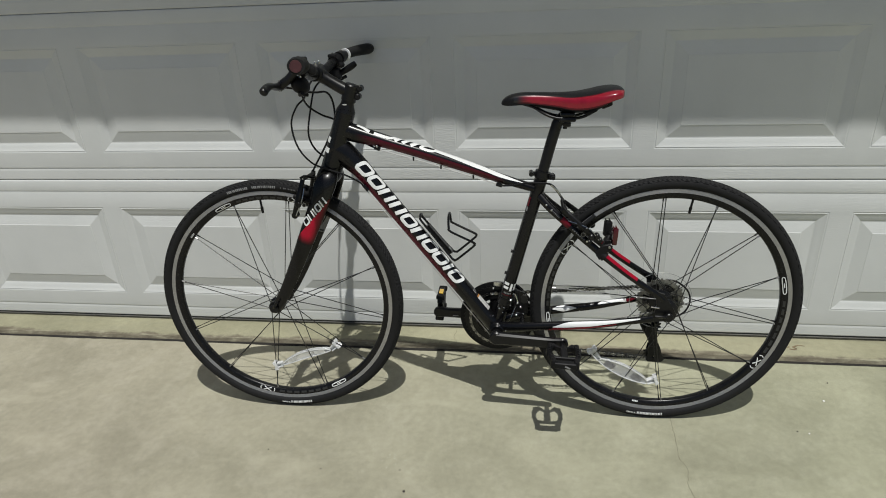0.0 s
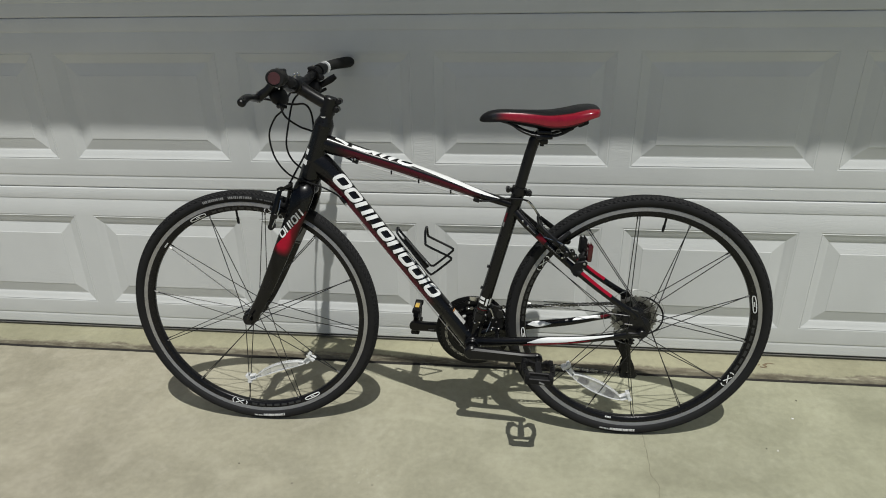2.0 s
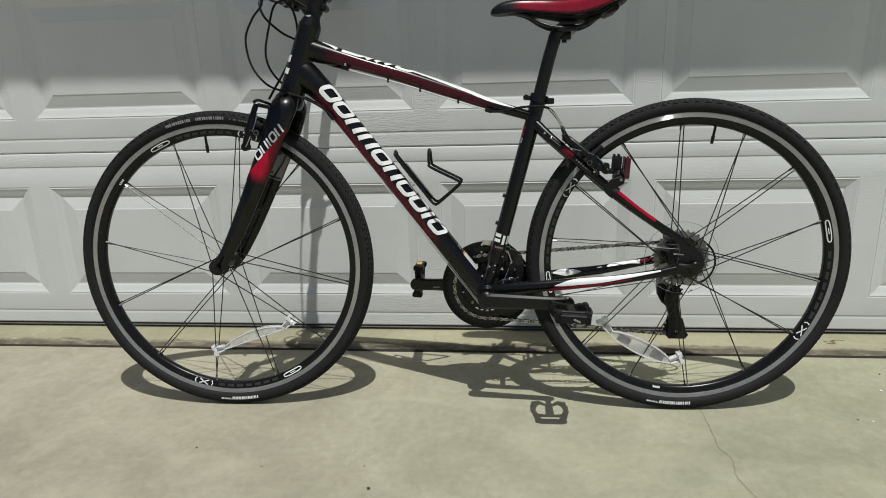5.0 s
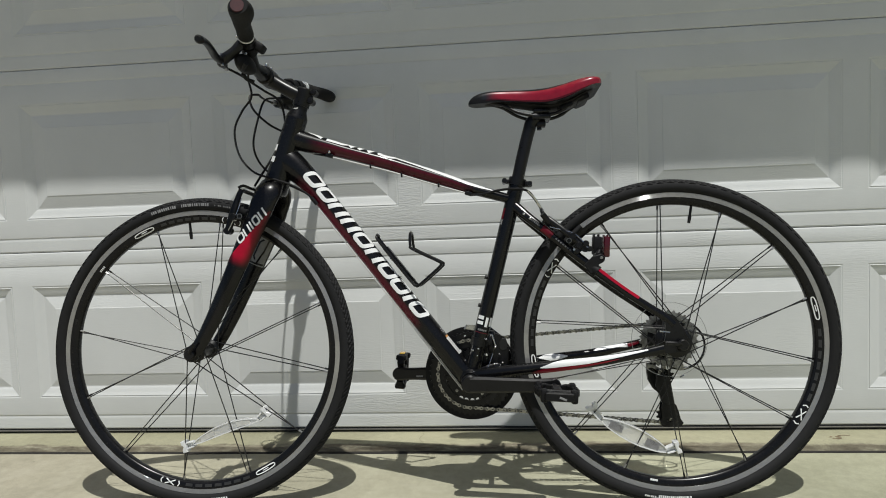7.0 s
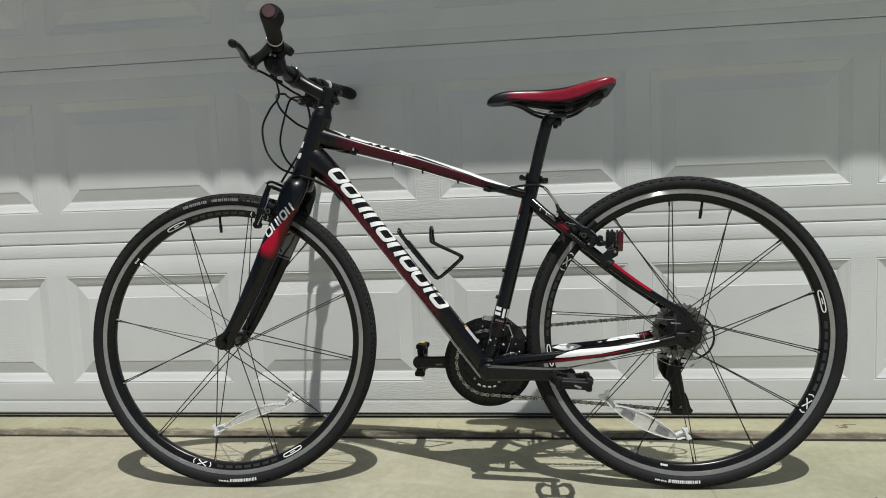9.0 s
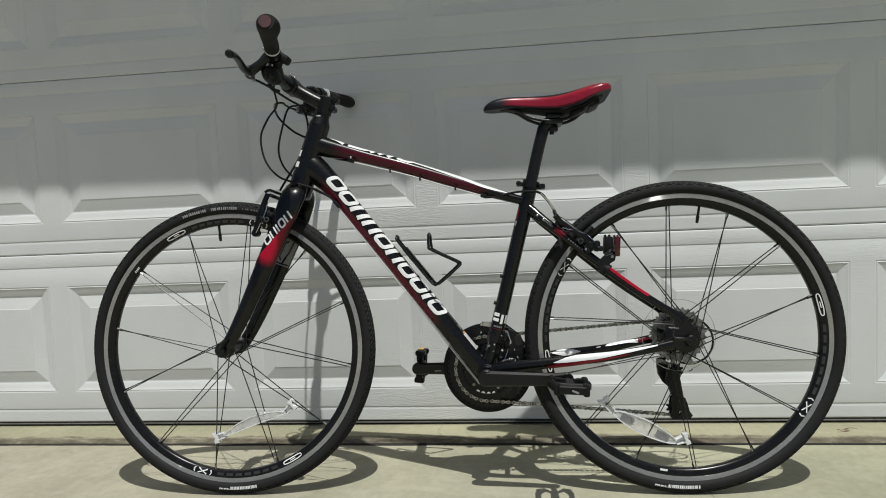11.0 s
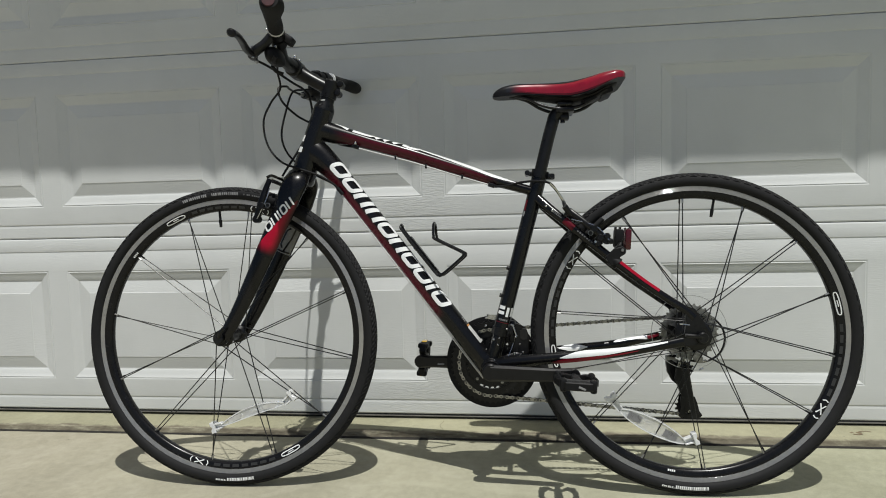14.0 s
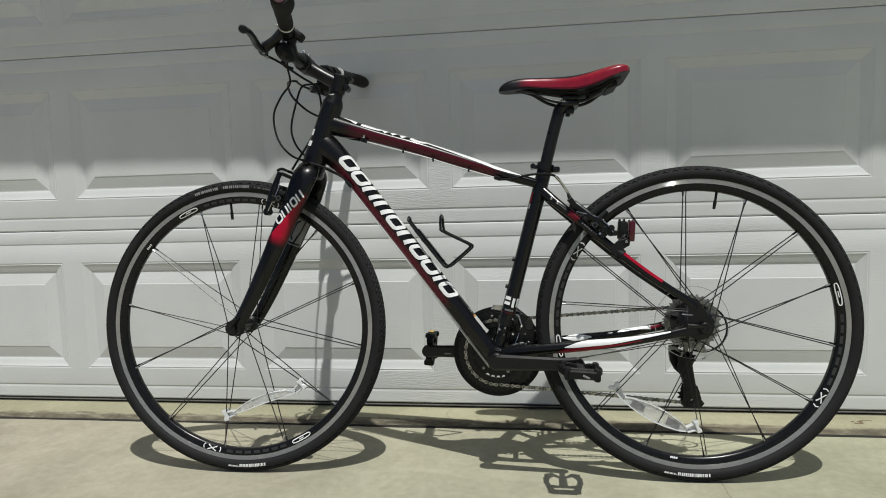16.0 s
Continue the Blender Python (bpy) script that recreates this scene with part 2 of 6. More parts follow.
SILVER = worn(mat("machined_alloy", (0.34, 0.338, 0.332), 0.36, 0.7), (0.34, 0.338, 0.332), 0.12, 140, (0.33, 0.38))
CHROME = worn(mat("chrome_steel", (0.62, 0.62, 0.62), 0.16, 1.0), (0.62, 0.62, 0.62), 0.1, 200, (0.1, 0.24))
CABLE = worn(mat("cable_steel", (0.62, 0.62, 0.60), 0.45, 0.3), (0.62, 0.62, 0.60), 0.1, 200, (0.38, 0.5))
STEEL = worn(mat("oiled_chain_steel", (0.36, 0.355, 0.34), 0.3, 1.0), (0.36, 0.355, 0.34), 0.4, 260, (0.2, 0.4))
CHAIN = worn(mat("bright_chain_steel", (0.27, 0.27, 0.268), 0.16, 1.0), (0.27, 0.27, 0.268), 0.5, 300, (0.07, 0.2))
INNER = worn(mat("oily_inner_link", (0.11, 0.108, 0.104), 0.35, 0.9), (0.11, 0.108, 0.104), 0.4, 300, (0.22, 0.42))
COG = worn(mat("worn_cog_steel", (0.25, 0.25, 0.24), 0.34, 0.9), (0.25, 0.25, 0.24), 0.6, 150, (0.26, 0.44))
SPOKE = worn(mat("black_spoke", (0.018, 0.018, 0.018), 0.35, 0.3), (0.018, 0.018, 0.018), 0.2, 200, (0.3, 0.45))
REDLENS = worn(mat("red_reflector_lens", (0.055, 0.003, 0.006), 0.25, coat=0.3), (0.055, 0.003, 0.006), 0.3, 300, (0.15, 0.28))
CAP = worn(mat("end_cap_rubber", (0.062, 0.016, 0.019), 0.6), (0.062, 0.016, 0.019), 0.35, 300, (0.5, 0.7))
AMBER = worn(mat("amber_reflector", (0.58, 0.37, 0.05), 0.25, coat=0.5), (0.58, 0.37, 0.05), 0.25, 300, (0.2, 0.3))
RUST = worn(mat("orange_sticker_print", (0.45, 0.20, 0.05), 0.4), (0.45, 0.20, 0.05), 0.3, 300, (0.35, 0.5))
SILVERTAPE = worn(mat("reflective_sticker", (0.62, 0.62, 0.60), 0.35, 0.3), (0.62, 0.62, 0.60), 0.15, 120, (0.28, 0.42))
CELL = worn(mat("grey_reflector_cell", (0.20, 0.20, 0.21), 0.3, 0.2), (0.20, 0.20, 0.21), 0.35, 500, (0.2, 0.45))
CLEAR = mat("clear_reflector_plastic", (0.95, 0.96, 0.97), 0.08)
bsdf(CLEAR).inputs["Transmission Weight"].default_value = 0.72
bsdf(CLEAR).inputs["IOR"].default_value = 1.49
_p = node(CLEAR, "ShaderNodeTexVoronoi", Scale=380.0)
wire(CLEAR, coords(CLEAR), _p.inputs["Vector"])
bumped(CLEAR, _p.outputs["Distance"], 0.16, 0.0010)
RIB = worn(mat("clear_plastic_rib", (0.86, 0.87, 0.87), 0.12, coat=0.6), (0.86, 0.87, 0.87), 0.06, 200, (0.10, 0.22))
bsdf(RIB).inputs["Transmission Weight"].default_value = 0.25
RIMCLEAR = worn(mat("clear_plastic_edge", (0.24, 0.25, 0.24), 0.3), (0.24, 0.25, 0.24), 0.2, 200, (0.25, 0.35))
HAZY = mat("clear_disc_plastic", (0.98, 0.98, 0.98), 0.02)
bsdf(HAZY).inputs["Transmission Weight"].default_value = 1.0
bsdf(HAZY).inputs["IOR"].default_value = 1.12


# ---- building helpers ----
def finish(bm, sharp=38):
    bm.normal_update()
    lim = radians(sharp)
    for f in bm.faces:
        f.smooth = True
    for e in bm.edges:
        if len(e.link_faces) == 2:
            e.smooth = e.calc_face_angle(0) < lim
    return bm


def mesh_of(name, bm, material, sharp=38):
    finish(bm, sharp)
    me = bpy.data.meshes.new(name)
    bm.to_mesh(me)
    bm.free()
    me.materials.append(material)
    return me


def part(name, bm, material, parent=None, label="", sharp=38):
    """Links a bmesh, or a mesh that exists, as one object under a thing or a part."""
    me = bm if isinstance(bm, bpy.types.Mesh) else mesh_of(name, bm, material, sharp)
    ob = new(name, me)
    if parent is not None:
        ob.parent = parent
    return tagged(ob, label)


def smooth_line(points, per=8):
    """A Catmull-Rom line through points of any dimension."""
    p = [np.array(q, float) for q in points]
    p = [2 * p[0] - p[1]] + p + [2 * p[-1] - p[-2]]
    out = []
    for i in range(1, len(p) - 2):
        for k in range(per):
            t = k / per
            a, b, c, d = p[i - 1:i + 3]
            out.append(0.5 * (2 * b + (c - a) * t + (2 * a - 5 * b + 4 * c - d) * t * t + (3 * b - a - 3 * c + d) * t ** 3))
    out.append(p[-2])
    return out


class Tube:
    """A swept tube: rows of x, y, z, half height in the frame's plane and half width across it."""

    def __init__(self, rows, per=8, across=(0, 1, 0)):
        line = np.array(smooth_line([r if len(r) == 5 else (*r, r[3]) for r in rows], per)) if per > 1 else np.array([r if len(r) == 5 else (*r, r[3]) for r in rows], float)
        self.p, self.ra, self.rb = line[:, :3], line[:, 3], line[:, 4]
        t = np.gradient(self.p, axis=0)
        self.t = t / np.linalg.norm(t, axis=1)[:, None]
        if across is None:
            ref = np.array((0.31, 0.92, 0.23))
            a = []
            for k in self.t:
                v = ref - k * (ref @ k)
                v /= np.linalg.norm(v)
                ref = v
                a.append(v)
            self.a = np.array(a)
        else:
            a = np.cross(self.t, np.array(across, float))
            self.a = a / np.linalg.norm(a, axis=1)[:, None]
        self.b = np.cross(self.t, self.a)
        step = np.linalg.norm(np.diff(self.p, axis=0), axis=1)
        self.s = np.concatenate([[0], np.cumsum(step)])
        self.length = self.s[-1]

    def at(self, s, phi, lift=0.0):
        """The surface at s metres along and phi degrees round (0 up, 90 towards the near side)."""
        g = lambda v: np.array([np.interp(s, self.s, v[:, k]) for k in range(3)])
        ra, rb = np.interp(s, self.s, self.ra) + lift, np.interp(s, self.s, self.rb) + lift
        return g(self.p) + g(self.a) * ra * math.cos(radians(phi)) + g(self.b) * rb * math.sin(radians(phi))

    def s_at_x(self, x):
        order = np.argsort(self.p[:, 0])
        return float(np.interp(x, self.p[order, 0], self.s[order]))

    def bm(self, segs=16, caps=True):
        bm = bmesh.new()
        rings = []
        for i in range(len(self.p)):
            ring = []
            for k in range(segs):
                f = 2 * math.pi * k / segs
                ring.append(bm.verts.new(self.p[i] + self.a[i] * self.ra[i] * math.cos(f) + self.b[i] * self.rb[i] * math.sin(f)))
            rings.append(ring)
        for r0, r1 in zip(rings, rings[1:]):
            for k in range(segs):
                bm.faces.new((r0[k], r0[(k + 1) % segs], r1[(k + 1) % segs], r1[k]))
        if caps:
            bm.faces.new(rings[0][::-1])
            bm.faces.new(rings[-1])
        bmesh.ops.recalc_face_normals(bm, faces=bm.faces)
        return bm


def rod(a, b, r, segs=10, r2=None):
    return Tube([(*a, r), (*b, r if r2 is None else r2)], 1, None).bm(segs)


def wire_bm(points, r, per=8, segs=8):
    return Tube([(*p, r) for p in points], per, None).bm(segs)


def join(*bms):
    """One bmesh out of several."""
    out = bmesh.new()
    for b in bms:
        me = bpy.data.meshes.new("join")
        b.to_mesh(me)
        b.free()
        out.from_mesh(me)
        bpy.data.meshes.remove(me)
    return out


def lathe(profile, segs=96, centre=(0, 0, 0), closed=True):
    """Turns (radius, y) points about the y axis."""
    bm = bmesh.new()
    rings = []
    for k in range(segs):
        f = 2 * math.pi * k / segs
        rings.append([bm.verts.new((centre[0] + r * math.cos(f), centre[1] + y, centre[2] + r * math.sin(f))) for r, y in profile])
    n = len(profile)
    for k in range(segs):
        r0, r1 = rings[k], rings[(k + 1) % segs]
        for i in range(n if closed else n - 1):
            j = (i + 1) % n
            bm.faces.new((r0[i], r0[j], r1[j], r1[i]))
    bmesh.ops.recalc_face_normals(bm, faces=bm.faces)
    return bm


def disc_y(r, y0, y1, centre=(0, 0, 0), segs=24, bevel=0.0):
    """A solid cylinder on the y axis with chamfered rims."""
    b = min(bevel, r * 0.5)
    return lathe_solid([(r - b, y0), (r, y0 + b), (r, y1 - b), (r - b, y1)], segs, centre)


def lathe_solid(profile, segs=24, centre=(0, 0, 0)):
    bm = lathe(profile, segs, centre, closed=False)
    bmesh.ops.holes_fill(bm, edges=[e for e in bm.edges if e.is_boundary], sides=0)
    bmesh.ops.recalc_face_normals(bm, faces=bm.faces)
    return bm


def block(size, centre, bevel=0.0, m=None):
    bm = bmesh.new()
    bmesh.ops.create_cube(bm, size=1)
    bmesh.ops.scale(bm, vec=size, verts=bm.verts)
    if bevel:
        bmesh.ops.bevel(bm, geom=bm.edges[:], offset=bevel, segments=2, affect="EDGES", profile=0.5)
    if m is not None:
        bmesh.ops.transform(bm, matrix=m, verts=bm.verts)
    bmesh.ops.translate(bm, vec=centre, verts=bm.verts)
    return bm


def dome(a, b, r):
    """A bolt with a rounded head at b."""
    head_bm = bmesh.new()
    bmesh.ops.create_icosphere(head_bm, subdivisions=2, radius=r)
    bmesh.ops.translate(head_bm, vec=b, verts=head_bm.verts)
    return join(rod(a, b, r * 0.9, 10), head_bm)


def plate(outline, y0, y1, bevel=0.0, holes=()):
    """An x-z outline with thickness from y0 to y1."""
    bm = bmesh.new()
    loops = [outline, *holes]
    edges = []
    for lp in loops:
        vs = [bm.verts.new((x, y0, z)) for x, z in lp]
        edges += [bm.edges.new((vs[i], vs[(i + 1) % len(vs)])) for i in range(len(vs))]
    if holes:
        bmesh.ops.triangle_fill(bm, use_beauty=True, use_dissolve=False, edges=edges)
    else:
        bm.faces.new(list(bm.verts))
    ext = bmesh.ops.extrude_face_region(bm, geom=bm.faces[:])
    bmesh.ops.translate(bm, vec=(0, y1 - y0, 0), verts=[v for v in ext["geom"] if isinstance(v, bmesh.types.BMVert)])
    bmesh.ops.recalc_face_normals(bm, faces=bm.faces)
    if bevel:
        rim = [e for e in bm.edges if len(e.link_faces) == 2 and e.calc_face_angle(0) > 0.9 and abs(e.verts[0].co.y - e.verts[1].co.y) < 1e-6]
        bmesh.ops.bevel(bm, geom=rim, offset=bevel, segments=1, affect="EDGES")
    return bm


def circle(cx, cz, r, n=16, start=0.0):
    return [(cx + r * math.cos(start + 2 * math.pi * k / n), cz + r * math.sin(start + 2 * math.pi * k / n)) for k in range(n)]


def stroke(surface, line, width, closed=False, thick=0.0006):
    """A raised band of even width along a line of (u, v), laid on surface(u, v, lift)."""
    raw = [np.array(p, float) for p in line]
    pts = []
    for i in range(len(raw) if closed else len(raw) - 1):
        p, q = raw[i], raw[(i + 1) % len(raw)]
        m = max(1, math.ceil(np.linalg.norm(q - p) / max(width * 0.45, 0.0015)))
        pts += [p + (q - p) * k / m for k in range(m)]
    if not closed:
        pts.append(raw[-1])
    n = len(pts)
    bm = bmesh.new()
    rows = []
    for i in range(n):
        prv = pts[(i - 1) % n] if closed or i else pts[i]
        nxt = pts[(i + 1) % n] if closed or i < n - 1 else pts[i]
        d = nxt - prv
        d /= np.linalg.norm(d) + 1e-12
        side = np.array((-d[1], d[0])) * width / 2
        rows.append([bm.verts.new(surface(*(pts[i] + k * side), thick)) for k in (-1, -0.33, 0.33, 1)])
    for i in range(n if closed else n - 1):
        a, b = rows[i], rows[(i + 1) % n]
        for k in (0, 1, 2):
            bm.faces.new((a[k], a[k + 1], b[k + 1], b[k]))
    bmesh.ops.recalc_face_normals(bm, faces=bm.faces)
    return bm


def band(surface, us, lo, hi, across=6, thick=0.0005):
    """A raised patch between v = lo(u) and v = hi(u)."""
    bm = bmesh.new()
    rows = [[bm.verts.new(surface(u, lo(u) + (hi(u) - lo(u)) * k / across, thick)) for k in range(across + 1)] for u in us]
    for a, b in zip(rows, rows[1:]):
        for k in range(across):
            bm.faces.new((a[k], a[k + 1], b[k + 1], b[k]))
    bmesh.ops.recalc_face_normals(bm, faces=bm.faces)
    return bm


def along(a, b, n):
    return [a + (b - a) * k / (n - 1) for k in range(n)]


# ---- ground, slab, house ----
def grid_sheet(xs, ys, z):
    bm = bmesh.new()
    vs = [[bm.verts.new((x, y, z)) for x in xs] for y in ys]
    for r0, r1 in zip(vs, vs[1:]):
        for k in range(len(xs) - 1):
            bm.faces.new((r0[k], r0[k + 1], r1[k + 1], r1[k]))
    return bm


LIP_Y, SLAB_Z, GROUND_Z = -0.112, 0.012, -0.005
ground = part("ground", grid_sheet([-900, -40, -4, 6, 40, 900], [-900, -40, -8, LIP_Y - 0.004], GROUND_Z), DRIVE)
tagged(ground, "sunlit pale yellowish concrete driveway with faint stains", "driveway", kind="structure")


def slab():
    """The garage slab's edge before the door, its front face chipped and uneven."""
    bm = bmesh.new()
    rng = random.Random(4)
    xs = along(-6.0, 8.0, 561)
    rows = []
    for i, x in enumerate(xs):
        j = noise.noise((x * 5, 0, 0)) * 0.006 + noise.noise((x * 23, 3, 0)) * 0.003 + rng.uniform(-0.0004, 0.0004)
        d = 0.003 + 0.006 * abs(noise.noise((x * 11, 7, 0)))
        rows.append([bm.verts.new(p) for p in ((x, 0.6, SLAB_Z), (x, -0.05, SLAB_Z), (x, LIP_Y + 0.016 + j, SLAB_Z - 0.0006), (x, LIP_Y + 0.006 + j * 0.7, SLAB_Z - 0.6 * d), (x, LIP_Y - 0.0035 + j * 0.3, -0.012))])
    for a, b in zip(rows, rows[1:]):
        for k in range(4):
            bm.faces.new((a[k], b[k], b[k + 1], a[k + 1]))
    bmesh.ops.recalc_face_normals(bm, faces=bm.faces)
    return bm


slab_ob = part("slab", slab(), SLAB)
tagged(slab_ob, "yellowish concrete garage slab edge with a chipped lip", "slab", kind="structure")


def joint():
    """Dirt that fills the seam between slab and driveway, uneven in height."""
    bm = bmesh.new()
    xs = along(-6.0, 8.0, 701)
    rows = []
    for x in xs:
        w = 0.0012 + 0.0065 * max(0.0, noise.noise((x * 4, 1, 0))) + 0.002 * noise.noise((x * 35, 5, 0))
        rows.append([bm.verts.new(p) for p in ((x, LIP_Y + 0.001, GROUND_Z + 0.0032), (x, LIP_Y - 0.005, GROUND_Z + 0.0026), (x, LIP_Y - 0.006 - max(w, 0.0005), GROUND_Z + 0.0006), (x, LIP_Y - 0.007 - max(w, 0.0005), GROUND_Z - 0.004))])
    for a, b in zip(rows, rows[1:]):
        for k in range(3):
            bm.faces.new((a[k], b[k], b[k + 1], a[k + 1]))
    bmesh.ops.recalc_face_normals(bm, faces=bm.faces)
    return bm


tagged(part("joint_trim", joint(), JOINT), "dark dirt-filled seam between slab and driveway", "joint", kind="structure")


def crack():
    """A hairline crack that runs towards the viewer from under the rear wheel."""
    bm = bmesh.new()
    line = smooth_line([(1.402, -0.40), (1.401, -0.47), (1.398, -0.53), (1.396, -0.565), (1.409, -0.598), (1.403, -0.64), (1.399, -0.66), (1.415, -0.75), (1.404, -0.85), (1.43, -1.02), (1.42, -1.25)], 10)
    rows = []
    for i, (x, y) in enumerate(line):
        x += 0.0035 * noise.noise((0, y * 60, 2)) + 0.002 * noise.noise((0, y * 170, 9))
        w = 0.0005 + 0.0008 * abs(noise.noise((3, y * 45, 1)))
        rows.append([bm.verts.new((x - w, y, GROUND_Z + 0.0005)), bm.verts.new((x + w, y, GROUND_Z + 0.0005))])
    for a, b in zip(rows, rows[1:]):
        bm.faces.new((a[0], a[1], b[1], b[0]))
    bmesh.ops.recalc_face_normals(bm, faces=bm.faces)
    return bm


tagged(part("crack_trim", crack(), CRACK), "thin jagged crack in the driveway concrete", "crack", kind="structure")


def slab_crack():
    """A short hairline crack across the slab from the door's seal to the lip."""
    bm = bmesh.new()
    rows = []
    for k, (x, y) in enumerate(smooth_line([(0.757, -0.012), (0.755, -0.030), (0.750, -0.057), (0.760, -0.078), (0.766, -0.094)], 8)):
        x += 0.003 * noise.noise((0, y * 90, 4))
        w = 0.0004 + 0.0008 * abs(noise.noise((5, y * 60, 1)))
        rows.append([bm.verts.new((x - w, y, SLAB_Z + 0.0005)), bm.verts.new((x + w, y, SLAB_Z + 0.0005))])
    for a, b in zip(rows, rows[1:]):
        bm.faces.new((a[0], a[1], b[1], b[0]))
    bmesh.ops.recalc_face_normals(bm, faces=bm.faces)
    return bm


tagged(part("crack_trim", slab_crack(), CRACK), "short hairline crack across the slab edge", "crack", kind="structure")


def pebble(x, y, r, material, label):
    bm = bmesh.new()
    bmesh.ops.create_icosphere(bm, subdivisions=2, radius=r)
    for v in bm.verts:
        v.co *= 1 + 0.35 * noise.noise(v.co * (2.5 / r) + Vector((x * 7, y * 9, 0)))
        v.co.z *= 0.55
    bmesh.ops.translate(bm, vec=(x, y, GROUND_Z - min(v.co.z for v in bm.verts)), verts=bm.verts)
    ob = part("pebble", bm, material)
    tagged(ob, label, "pebble", "grit on the driveway")


PALE = worn(mat("pale_grit", (0.75, 0.74, 0.70), 0.7), (0.75, 0.74, 0.70), 0.15, 400, (0.6, 0.8))
DARK = worn(mat("dark_grit", (0.06, 0.05, 0.04), 0.9), (0.06, 0.05, 0.04), 0.3, 400, (0.8, 0.95))
for x, y, r, k in ((1.846, -0.302, 0.0032, 0), (1.756, -0.444, 0.0022, 0), (1.89, -0.214, 0.0022, 1), (1.728, -0.438, 0.002, 1), (0.30, -0.62, 0.002, 1), (0.82, -0.77, 0.0022, 0), (0.02, -0.21, 0.0025, 1), (1.16, -0.76, 0.0018, 1), (0.700, -0.737, 0.0035, 1)):
    pebble(x, y, r, (PALE, DARK)[k], ("pale bit of grit on the driveway", "dark bit of grit on the driveway")[k])


def stain_mark():
    """A small brown mark on the slab's edge beside the rear wheel."""
    bm = bmesh.new()
    for line, w in (([(1.832, -0.062), (1.842, -0.066), (1.853, -0.060), (1.846, -0.052), (1.858, -0.046)], 0.006), ([(1.853, -0.045), (1.868, -0.041), (1.884, -0.044)], 0.004), ([(1.828, -0.055), (1.836, -0.050)], 0.005)):
        b = stroke(lambda u, v, lift: (u, v, SLAB_Z + 0.0006), smooth_line(line, 6), w)
        bm = join(bm, b)
    return bm


tagged(part("stain_trim", stain_mark(), STAIN), "small brown rust mark on the slab", "stain", kind="structure")

def scuff_marks():
    """A cluster of small pale chips in the driveway's surface."""
    rng = random.Random(23)
    marks = []
    for k in range(16):
        x, y = rng.gauss(0.655, 0.016), rng.gauss(-0.630, 0.013)
        a, q = rng.uniform(-0.6, 1.3), rng.uniform(0.0015, 0.006)
        marks.append(stroke(lambda u, v, lift: (u, v, GROUND_Z + 0.0005), [(x, y), (x + q * math.cos(a) * 0.5, y + q * math.sin(a) * 0.6), (x + q * math.cos(a), y + q * math.sin(a))], rng.uniform(0.0015, 0.0036)))
    return join(*marks)


SCUFF = concrete("scuffed_concrete", (0.36, 0.355, 0.27), (0.46, 0.45, 0.36), (0.40, 0.395, 0.31))
tagged(part("scuff_trim", scuff_marks(), SCUFF), "cluster of pale chips in the driveway concrete", "scuff", kind="structure")

# the sectional door: eight raised panels in each of four sections
PITCH, P_LEFT, P_WIDE, SECTION, FOOT = 0.589, -0.405, 0.527, 0.534, 0.0253
P_LOW, P_HIGH = 0.0965, 0.4342  # the panel's rim above the section's foot
COLUMNS = [P_LEFT + PITCH * (i - 3) for i in range(8)]
DOOR_L, DOOR_R = COLUMNS[0] - 0.085, COLUMNS[-1] + P_WIDE + 0.085
door_1 = tagged(new("door_1"), "closed pale grey-white sectional garage door with raised panels", "garage door", kind="structure")


def section():
    """One section with openings for its panels, stepped at foot and head, 38 mm thick."""
    bm = bmesh.new()
    cuts = [DOOR_L]
    for c in COLUMNS:
        cuts += [c, c + P_WIDE]
    cuts.append(DOOR_R)
    # height and depth of the face's rows: a lip at each edge, and a rounded groove beside the rail
    rows = [(0.0006, 0.0042), (0.0015, 0.0022), (0.0045, 0.0010), (0.0330, 0.0007), (0.0352, 0.0008), (0.0405, 0.0024), (0.0414, 0.0024), (0.0440, 0.0007), (0.0500, 0.0), (P_LOW, 0.0), (P_HIGH, 0.0), (SECTION - 0.0478, 0.0), (SECTION - 0.0425, 0.0019), (SECTION - 0.0416, 0.0019), (SECTION - 0.0392, 0.0006), (SECTION - 0.0330, 0.0), (SECTION - 0.0062, 0.0), (SECTION - 0.0030, 0.0009), (SECTION - 0.0006, 0.0042)]
    grid = [[bm.verts.new((x, y, z)) for x in cuts] for z, y in rows]
    hole = 9
    for j in range(len(rows) - 1):
        for i in range(len(cuts) - 1):
            if j == hole and i % 2 == 1:
                continue
            bm.faces.new((grid[j][i], grid[j][i + 1], grid[j + 1][i + 1], grid[j + 1][i]))
    back = [bm.verts.new(p) for p in ((DOOR_L, 0.038, rows[0][0]), (DOOR_R, 0.038, rows[0][0]), (DOOR_R, 0.038, rows[-1][0]), (DOOR_L, 0.038, rows[-1][0]))]
    bm.faces.new((back[1], back[0], back[3], back[2]))
    bm.faces.new([back[0], back[1]] + grid[0][::-1])
    bm.faces.new([back[2], back[3]] + grid[-1])
    bm.faces.new([back[3], back[0]] + [r[0] for r in grid])
    bm.faces.new([back[1], back[2]] + [r[-1] for r in grid][::-1])
    bmesh.ops.recalc_face_normals(bm, faces=bm.faces)
    return bm


